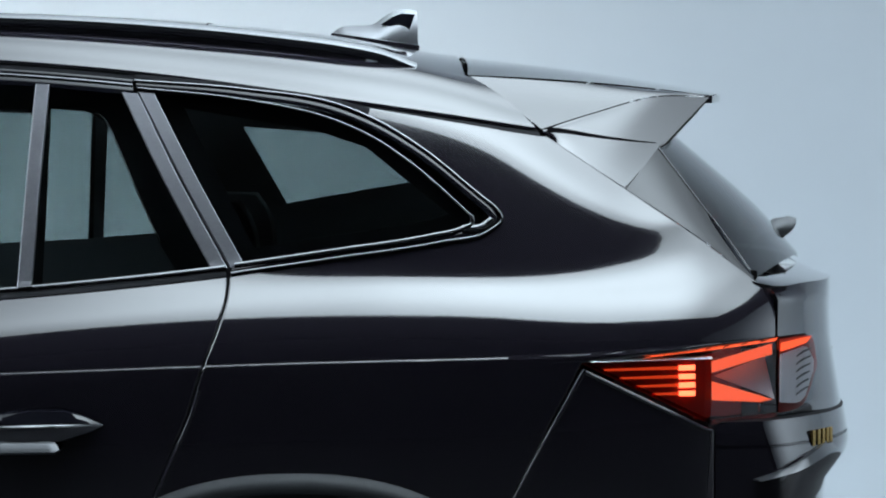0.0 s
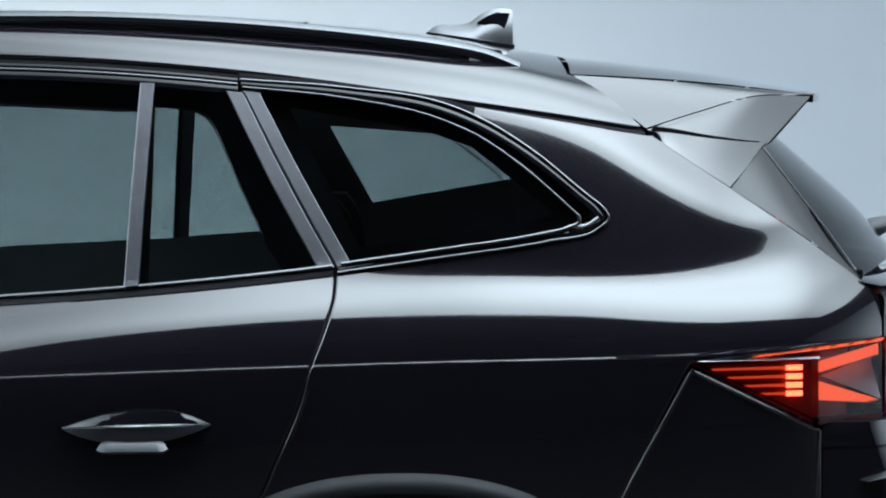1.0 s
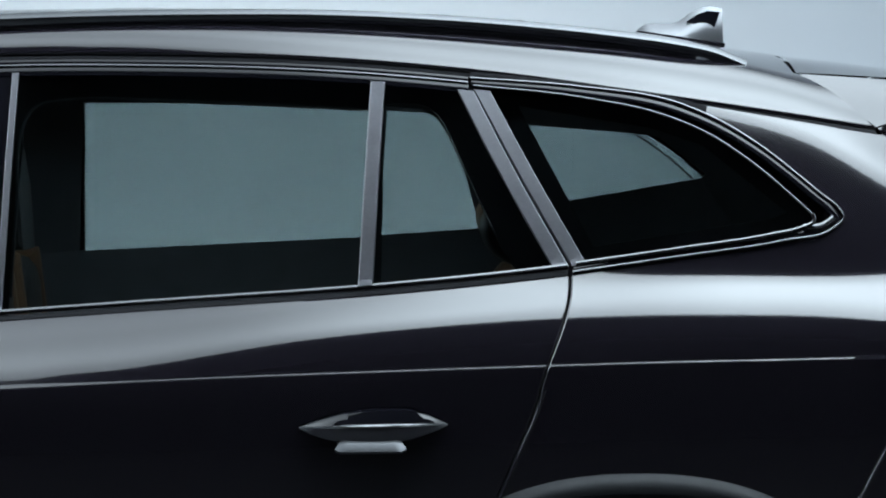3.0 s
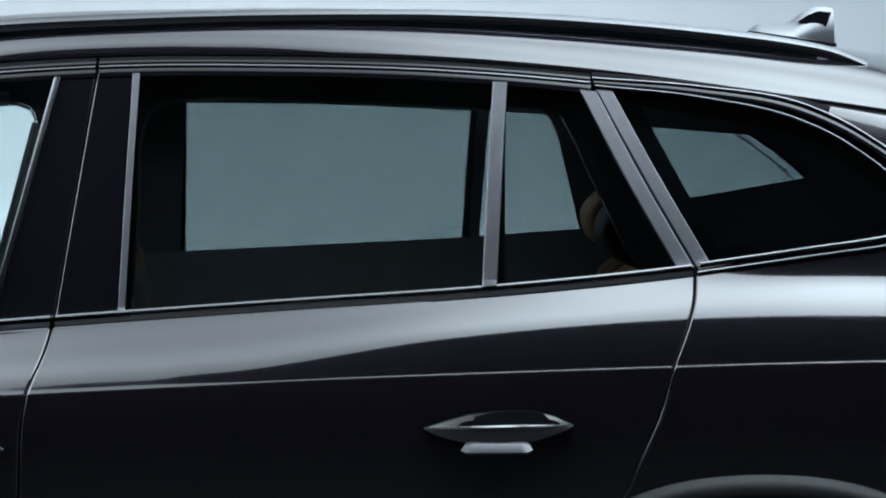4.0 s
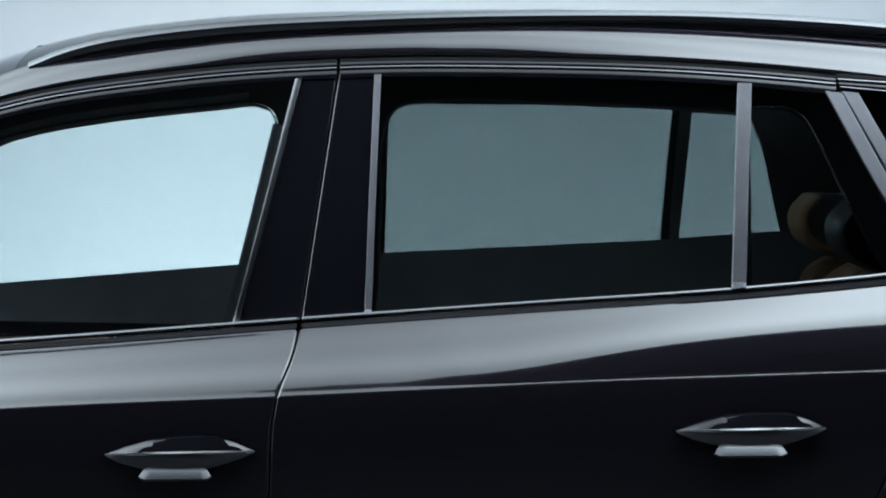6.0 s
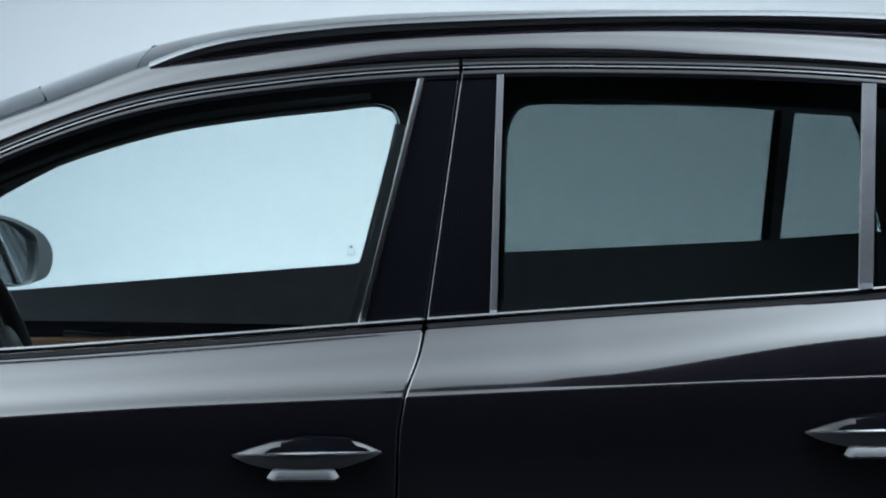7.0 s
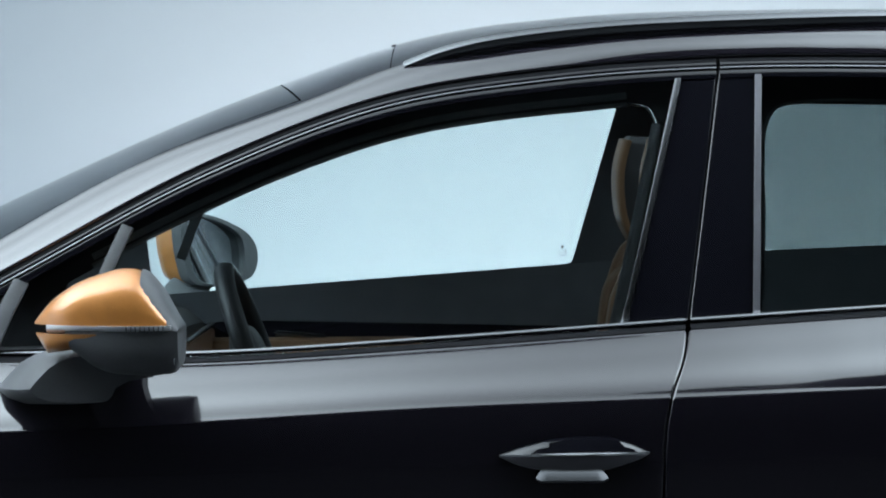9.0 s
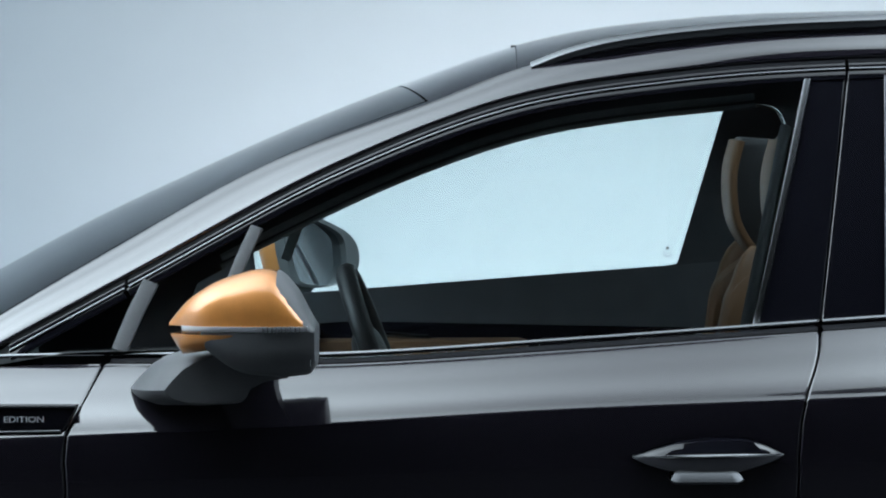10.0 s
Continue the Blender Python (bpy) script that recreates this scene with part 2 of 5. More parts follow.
def slope_table():
    e0 = curve((-3.5, 32), (-1.0, 33), (-0.84, 32), (-0.70, 23), (-0.4, 13), (0.0, 8), (0.6, 10), (0.95, 16))
    zl = curve((-3.5, 0.86), (-2.9, 0.885), (-2.3, 0.908), (-1.48, 0.948), (-1.09, 0.963), (-0.78, 0.976), (-0.41, 1.030), (0.0, 1.059), (0.37, 1.059), (0.65, 1.047), (0.80, 1.056), (0.95, 1.090))
    zh = curve((-3.5, 0.92), (-2.4, 1.004), (-1.883, 1.006), (-1.479, 1.028), (-1.058, 1.056), (-0.648, 1.082), (-0.3, 1.105), (0.0, 1.140), (0.2, 1.155), (0.6, 1.155), (0.74, 1.165), (0.95, 1.20))
    e2 = curve((-3.5, 48), (-0.8, 46), (-0.2, 42), (0.2, 40), (0.95, 42))
    e3 = curve((-3.5, 58), (-0.9, 58), (-0.5, 54), (-0.2, 42), (0.02, 31), (0.1, 26), (0.66, 25.5), (0.77, 31), (0.95, 42))
    e4 = curve((-3.5, 24), (0.5, 22), (0.66, 23), (0.76, 29), (0.95, 46))
    zp = curve((-3.5, 1.3), (-2.4, 1.3), (-1.8, 1.55), (-1.0, 1.62), (-0.3, 1.60), (0.0, 1.49), (0.2, 1.42), (0.46, 1.335), (0.62, 1.240), (0.74, 1.198), (0.95, 1.25))
    t = np.zeros((len(XS), len(ZS)))
    for i, x in enumerate(XS):
        zc, low, high = float(z_crease(x)), float(zl(x)), float(zh(x))
        low = max(low, zc + 0.009)
        high = max(high, low + 0.02)
        top = max(float(zp(x)), high + 0.035)
        ks = [0.26, 0.60, zc - 0.02, zc - 0.0035, zc - 0.003, zc + 0.001, zc + 0.002, low - 0.003, low + 0.003, (low + high) / 2, high, high + 0.025, top, top + 0.018, top + 0.06, top + 0.3]
        es = [-12, -4, 1, 1.5, 38, 38, float(e0(x)), max(25.5, float(e0(x)) - 1) if low < zc + 0.02 else 25.5, max(31, float(e0(x))), float(e2(x)), float(e3(x)), float(e4(x)), 27.5, 36, 43, 60]
        t[i] = np.tan(np.radians(np.interp(ZS, ks, es)))
    k = np.hanning(9)
    k /= k.sum()
    t = np.stack([np.convolve(np.pad(r, 4, mode="edge"), k, mode="valid") for r in t])
    k = np.hanning(13)
    k /= k.sum()
    return np.stack([np.convolve(np.pad(c, 6, mode="edge"), k, mode="valid") for c in t.T], 1)


SLOPE = slope_table()
_area = np.cumsum(SLOPE, 1) * 0.001
HALF = np.stack([half_crease(x) - (_area[i] - np.interp(z_crease(x), ZS, _area[i])) for i, x in enumerate(XS)])
HALF_X = np.gradient(HALF, 0.01, axis=0)


def sample(table, x, z):
    x, z = np.broadcast_arrays(np.asarray(x, float), np.asarray(z, float))
    a = np.clip((x - XS[0]) / 0.01, 0, len(XS) - 1.001)
    b = np.clip((z - ZS[0]) / 0.001, 0, len(ZS) - 1.001)
    i, j = a.astype(int), b.astype(int)
    u, v = a - i, b - j
    return (table[i, j] * (1 - u) + table[i + 1, j] * u) * (1 - v) + (table[i, j + 1] * (1 - u) + table[i + 1, j + 1] * u) * v


def half(x, z):
    return sample(HALF, x, z)


def outward(x, z, s=-1):
    n = np.stack([-sample(HALF_X, x, z), np.ones_like(np.asarray(x, float) + np.asarray(z, float)), sample(SLOPE, x, z)], -1)
    n[..., 1] *= s
    return n / np.linalg.norm(n, axis=-1, keepdims=True)


def on_side(x, z, s=-1, out=0.0):
    """Places on the body side (s = -1: the near side), moved outwards along the normal."""
    n = outward(x, z, s)
    x, z = np.broadcast_arrays(np.asarray(x, float), np.asarray(z, float))
    return np.stack([x, s * half(x, z), z], -1) + out * n


def side_block(xl, xr, zlo, zhi, nx, nz, edges="lrtb", crease=True, s=-1, out=0.0):
    """Vertices, faces and normals of a panel of the body side between two upright and two long lines."""
    fr = np.linspace(0, 1, nx)
    if crease:
        rows = [("a", f) for f in np.linspace(0, 1, nz // 2)] + [("c", d) for d in (-0.004, -0.003, -0.002, -0.001, 0, 0.0015, 0.003)] + [("b", f) for f in np.linspace(0, 1, nz)]
    else:
        rows = [("d", f) for f in np.linspace(0, 1, nz)]

    def row_z(kind, f, x):
        lo, hi = zlo(x), zhi(x)
        c = np.clip(z_crease(x), lo + 0.01, hi - 0.01)
        return {"a": lo + (c - 0.005 - lo) * f, "c": c + f, "b": c + 0.005 + (hi - c - 0.005) * f, "d": lo + (hi - lo) * f}[kind]

    xz = np.zeros((len(rows), nx, 2))
    for r, (kind, f) in enumerate(rows):
        x = np.linspace(-1, 0, nx)
        za = zb = 1.0
        for _ in range(12):
            a, b = float(xl(za)), float(xr(zb))
            za, zb = 0.5 * za + 0.5 * float(row_z(kind, f, a)), 0.5 * zb + 0.5 * float(row_z(kind, f, b))
        x = a + (b - a) * fr
        xz[r, :, 0], xz[r, :, 1] = x, row_z(kind, f, x)
    p = on_side(xz[..., 0], xz[..., 1], s, out)
    n = outward(xz[..., 0], xz[..., 1], s)
    nr = len(rows)
    verts, norms = [*p.reshape(-1, 3)], [*n.reshape(-1, 3)]
    faces = grid_faces(nr, nx, flip=s > 0)
    lines = {"l": [(r, 0) for r in range(nr)], "r": [(r, nx - 1) for r in range(nr)], "b": [(0, c) for c in range(nx)], "t": [(nr - 1, c) for c in range(nx)]}
    away = {"l": (-1, 0), "r": (1, 0), "b": (0, -1), "t": (0, 1)}
    for e in edges:
        base = len(verts)
        dx, dz = away[e]
        ring = [(p[r, c], n[r, c]) for r, c in lines[e]]
        k = len(ring) // 2
        run = ring[min(k + 8, len(ring) - 1)][0] - ring[max(k - 8, 0)][0]
        way = np.array((abs(run[2]) * dx, 0, -np.sign(run[2]) * run[0] * dx), float) if dx else np.array((-np.sign(run[0]) * run[2] * dz, 0, abs(run[0]) * dz), float)
        way /= np.linalg.norm(way)
        for q, m in ring:
            verts.append(q), norms.append(m)
        for q, m in ring:
            verts.append(q + way * 0.0029 - m * 0.0012), norms.append((way + m) / np.linalg.norm(way + m))
        for q, m in ring:
            verts.append(q + way * 0.0040 - m * 0.0040), norms.append(way)
        for q, m in ring:
            verts.append(q + way * 0.0040 - m * 0.024), norms.append(way)
        faces += grid_faces(4, len(ring), base, flip=(e in "rb") == (s < 0))
    return verts, faces, norms


def panel(name, blocks, mat, parent, label="", s=-1):
    verts, faces, norms = [], [], []
    for b in blocks:
        v, f, n = side_block(s=s, **b)
        faces += [[i + len(verts) for i in q] for q in f]
        verts += v
        norms += n
    return mesh_ob(name, verts, faces, mat, parent, label, norms)


def sweep(pts, norms, profile, closed_ends=True):
    """A bar along pts; profile points are (across, outwards)."""
    t = np.gradient(pts, axis=0)
    t /= np.linalg.norm(t, axis=1, keepdims=True)
    side = np.cross(norms, t)
    side /= np.linalg.norm(side, axis=1, keepdims=True)
    up = np.cross(t, side)
    return loft([[q + a * sd + b * u for a, b in profile] for q, sd, u in zip(pts, side, up)], caps=closed_ends)


def rounded(w, h, lift=0.0):
    """A rounded bar's section, w across and h high."""
    a, k = w / 2, min(w, h) * 0.3
    return [(-a, lift), (-a, lift + h - k), (-a + k * 0.3, lift + h - k * 0.3), (-a + k, lift + h), (a - k, lift + h), (a - k * 0.3, lift + h - k * 0.3), (a, lift + h - k), (a, lift)]


def strip(name, xz, n, w, h, mat, parent, label="", s=-1, out=0.0, level=None, section=None):
    """A moulding laid on the body side along a line given in (x, z)."""
    q = path(xz, n)
    nm = outward(q[:, 0], q[:, 1], s)
    pts = on_side(q[:, 0], q[:, 1], s, out)
    bm = sweep(pts, nm, section or rounded(w, h))
    if level:  # ends cut along the lines below and above: (z, slope) of each
        for (z, k), way in zip(level, (-1, 1)):
            cut = bmesh.ops.bisect_plane(bm, geom=bm.verts[:] + bm.edges[:] + bm.faces[:], plane_co=(xz[0 if way < 0 else -1][0], 0, z), plane_no=(-k * way, 0, way), clear_outer=True)
            bmesh.ops.holes_fill(bm, edges=[e for e in bm.edges if e.is_boundary])
    return part(name, bm, mat, parent, label, smooth=mat is not SATIN)


def half_round(r):
    """A half-round section."""
    return [(r * math.cos(a), r * 0.8 * math.sin(a)) for a in np.linspace(math.pi, 0, 9)]


def pane(name, lo, hi, xa, xb, n, rows, mat, parent, s=-1, out=-0.008, label="", thick=0.004):
    """A curved window pane between two long lines and two upright ones."""
    verts, norms = [], []
    for d in (0, thick):
        for r in range(rows):
            f = r / (rows - 1)
            x = np.linspace(0, 1, n)
            za, zb = 1.2, 1.2
            for _ in range(14):
                a, b = float(xa(za)), float(xb(zb))
                za = 0.5 * za + 0.5 * float(lo(a) + (hi(a) - lo(a)) * f)
                zb = 0.5 * zb + 0.5 * float(lo(b) + (hi(b) - lo(b)) * f)
            xx = a + (b - a) * x
            zz = lo(xx) + (hi(xx) - lo(xx)) * f
            verts += [*on_side(xx, zz, s, out - d)]
            norms += [*(outward(xx, zz, s) * (1 if d == 0 else -1))]
    k = n * rows
    faces = grid_faces(rows, n, flip=s > 0) + grid_faces(rows, n, k, flip=s < 0)
    ob = mesh_ob(name, verts, faces, mat, parent, label, norms)
    ob.visible_shadow = False
    return ob


def const(v):
    return lambda q: np.full_like(np.asarray(q, float), v)


# ---------------------------------------------------------------- the studio
def studio():
    # floor and backdrop in one sweep
    prof = [(-9.0, 0.0), (3.6, 0.0)] + [(3.6 + 2.4 * math.sin(a), 2.4 - 2.4 * math.cos(a)) for a in np.linspace(0.1, math.pi / 2, 14)] + [(6.0, 6.0)]
    v = [(x, y, z) for y, z in prof[:2] for x in (-11.4, 9.4)]
    tagged(mesh_ob("floor", v, grid_faces(2, 2), FLOOR), "dark polished studio floor under the car", "floor", kind="structure")
    v = [(x, y, z) for y, z in prof[1:] for x in (-11.4, 9.4)]
    tagged(mesh_ob("backdrop", v, grid_faces(len(prof) - 1, 2), WALL), "smooth pale blue-grey studio backdrop curving up", "backdrop", kind="structure")
    for name, p, size in (("wall_south", (-1, -9.1, 3), (21, 0.2, 6)), ):
        tagged(part(name, box(size, p, 0), DRAPE, None), "black drape along the studio's edge", "wall", kind="structure")
    for name, x in (("wall_west", -11.5), ("wall_east", 9.5)):
        tagged(part(name, box((0.2, 15, 6), (x, -1.5, 3), 0), WALL, None), "pale blue-grey studio side wall", "wall", kind="structure")
    tagged(part("ceiling", box((21.4, 15.4, 0.2), (-1, -1.5, 6.1), 0), DRAPE, None), "black studio ceiling", "ceiling", kind="structure")


studio()


def softbox():
    """The big light bank over the car: brightest over the middle, falling off to its far side."""
    m = bpy.data.materials.new("light_bank_cloth")
    m.use_nodes = True
    nt = m.node_tree
    nt.nodes.clear()
    out = nt.nodes.new("ShaderNodeOutputMaterial")
    em = nt.nodes.new("ShaderNodeEmission")
    co = nt.nodes.new("ShaderNodeTexCoord")
    sep = nt.nodes.new("ShaderNodeSeparateXYZ")
    nt.links.new(co.outputs["Object"], sep.inputs[0])
    ramps = []
    for axis, lo, hi, stops in (("Y", -1.9, 4.4, BANK_ACROSS), ("X", -7.0, 3.6, BANK_ALONG)):
        mr = nt.nodes.new("ShaderNodeMapRange")
        mr.inputs["From Min"].default_value, mr.inputs["From Max"].default_value = lo, hi
        nt.links.new(sep.outputs[axis], mr.inputs["Value"])
        ramp = nt.nodes.new("ShaderNodeValToRGB")
        ramp.color_ramp.interpolation = "EASE"
        while len(ramp.color_ramp.elements) < len(stops):
            ramp.color_ramp.elements.new(0.5)
        for el, (at, v) in zip(ramp.color_ramp.elements, stops):
            el.position, el.color = at, (v, v, v, 1)
        nt.links.new(mr.outputs[0], ramp.inputs[0])
        ramps.append(ramp)
    mul = nt.nodes.new("ShaderNodeMath")
    mul.operation = "MULTIPLY"
    nt.links.new(ramps[0].outputs[0], mul.inputs[0])
    nt.links.new(ramps[1].outputs[0], mul.inputs[1])
    top = nt.nodes.new("ShaderNodeMath")
    top.operation = "MULTIPLY"
    top.inputs[1].default_value = BANK
    nt.links.new(mul.outputs[0], top.inputs[0])
    em.inputs["Color"].default_value = (0.76, 0.90, 1.0, 1)
    nt.links.new(top.outputs[0], em.inputs["Strength"])
    nt.links.new(em.outputs[0], out.inputs[0])
    bm = box((14.5, 6.3, 0.03), (-2.75, 1.25, 0), 0)
    bank = new("light_bank")
    bank.location = (-0.6, -0.6, 3.9)
    part("light_cloth", bm, m, bank, "glowing white light cloth")
    fr = [box((14.6, 0.05, 0.12), (-2.75, y, 0.06), 0.005) for y in (-1.93, 4.43)] + [box((0.05, 6.3, 0.12), (x, 1.25, 0.06), 0.005) for x in (-10.03, 4.53)]
    for b in fr:
        part("frame_bar", b, RUBBER, bank)
    for x in (-9.5, 4):
        for y in (-1.8, 4.2):
            part("hanger", box((0.02, 0.02, 2.1), (x, y, 1.08), 0.003), RUBBER, bank)
    tagged(bank, "large overhead studio light bank hung from the ceiling", "light bank")


BANK = 11.5
BANK_ACROSS = ((0.0, 0.62), (0.14, 1.0), (0.32, 0.70), (0.55, 0.32), (1.0, 0.05))
BANK_ALONG = ((0.0, 0.75), (0.264, 1.0), (0.415, 0.62), (0.602, 0.23), (0.726, 0.63), (0.792, 0.82), (0.875, 0.79), (1.0, 0.34))
softbox()

car = tagged(new("car"), "glossy black estate-type sport utility car with chrome trim", "car")


# ---------------------------------------------------------------- lines of the car
gap_a = curve((1.10, -2.207), (1.02, -2.232), (0.957, -2.258), (0.90, -2.284), (0.80, -2.286), (0.26, -2.29))
gap_b = curve((1.069, -1.058), (1.023, -1.067), (0.955, -1.092), (0.786, -1.107), (0.26, -1.11))
gap_c = curve((1.14, 0.003), (1.097, -0.002), (1.052, -0.015), (0.988, -0.040), (0.905, -0.067), (0.841, -0.096), (0.774, -0.126), (0.60, -0.24), (0.26, -0.40))
G = 0.0050  # half a panel gap, with the rounded edge


def left_of(f):
    return lambda z: f(z) - G


def right_of(f):
    return lambda z: f(z) + G


def arch(cx, hw=0.47, top=0.812, base=0.33):
    def f(x):
        u = np.clip(np.abs((np.asarray(x, float) - cx) / hw), 0, 1)
        return base + (top - base) * (1 - u**2.3) ** (1 / 2.3)
    return f


rear_arch, front_arch = arch(0.10), arch(-2.68, top=0.80)
dlo_low = curve((-0.02, 1.130), (0.186, 1.158), (0.357, 1.183), (0.443, 1.203), (0.462, 1.222))
dlo_high = curve((-0.158, 1.457), (0.025, 1.442), (0.189, 1.414), (0.260, 1.381), (0.323, 1.341), (0.427, 1.254), (0.462, 1.222))
seam_edge = curve((0.534, 1.368), (0.669, 1.275), (0.810, 1.178), (0.889, 1.116), (0.926, 1.083))


# ---------------------------------------------------------------- body panels, both sides
def handle(x0, z0, door, s):
    """A pull handle with a bright blade line and a grip lip, in its dished recess."""
    L = 0.243
    h = new("door_handle")
    h.parent = door
    h["label"] = "black door handle with chrome grip"
    xs = np.linspace(0, 1, 25)
    top = np.interp(xs, [0, 0.12, 0.3, 0.5, 0.75, 0.88, 1], [0.001, 0.012, 0.024, 0.029, 0.027, 0.016, 0.001])
    low = np.interp(xs, [0, 0.1, 0.24, 0.5, 0.72, 0.92, 1], [0.002, 0.013, 0.022, 0.026, 0.024, 0.010, 0.002])
    mid = 0.003 * xs
    x = x0 + L * xs
    y0 = s * half(x, z0 + 0 * x)

    def row(zz, o):
        return np.stack([x, y0 + s * o, z0 + zz], -1)

    bulge = np.sin(np.pi * xs) ** 0.62
    upper = [row(mid + top, 0.002 + 0 * xs), row(mid + top * 0.97, 0.012 * bulge), row(mid + top * 0.88, 0.020 * bulge), row(mid + top * 0.5, 0.027 * bulge), row(mid + 0.0045 * bulge, 0.032 * bulge)]
    part("grip_top", loft(upper, wrap=False, caps=False), PIANO, h, smooth=True)
    part("blade_line", loft([row(mid + 0.0045 * bulge, 0.032 * bulge), row(mid + 0.002, 0.0365 * bulge), row(mid - 0.0015 * bulge, 0.034 * bulge)], wrap=False, caps=False), POLISHED, h, "thin bright line", smooth=True)
    lower = [row(mid - 0.0015 * bulge, 0.034 * bulge), row(mid - low * 0.3, 0.0345 * bulge), row(mid - low * 0.7, 0.0360 * bulge), row(mid - low * 0.93, 0.0345 * bulge), row(mid - low, 0.030 * bulge), row(mid - low * 1.0, 0.002 + 0 * xs)]
    part("grip_face", loft(lower, wrap=False, caps=False), GRIP, h, "satin black grip", smooth=True)
    k = np.linspace(0, 1, 15)
    turn_in = 0.004 * (1 - np.sqrt(np.clip(1 - ((np.abs(k - 0.5) * 2 - 0.86) / 0.14).clip(0, 1) ** 2, 0, 1)))
    yy = s * half(x0 + L * (0.25 + 0.46 * k), z0 - 0.02 + 0 * k)
    lip = [np.stack([x0 + L * (0.25 + 0.46 * k) + (k - 0.5) * grow, yy + s * (o - turn_in), z0 + 0 * k + zz + (turn_in if zz < -0.03 else 0)], -1) for zz, o, grow in ((-0.018, 0.030, -0.016), (-0.0225, 0.037, -0.010), (-0.0255, 0.040, -0.006), (-0.0370, 0.047, 0.004), (-0.0395, 0.0455, 0.005), (-0.0405, 0.041, 0.004), (-0.0405, 0.004, 0.004))]
    part("grip_lip", loft(lip, wrap=False, caps=False), BRIGHT, h, "bright satin grip lip", smooth=True)
    rim = np.concatenate([np.stack([x, z0 + mid + top + 0.002], 1), np.stack([x, z0 + mid - low - 0.002], 1)[::-1]])
    yr = s * (half(rim[:, 0], rim[:, 1]) + 0.0004)
    ring3 = np.stack([rim[:, 0], yr, rim[:, 1]], 1)
    c3 = ring3.mean(0)
    part("recess", loft([ring3, c3 + (ring3 - c3) * (0.995, 1, 0.9) - (0, s * 0.003, 0)], caps=False), RUBBER, h, smooth=True)


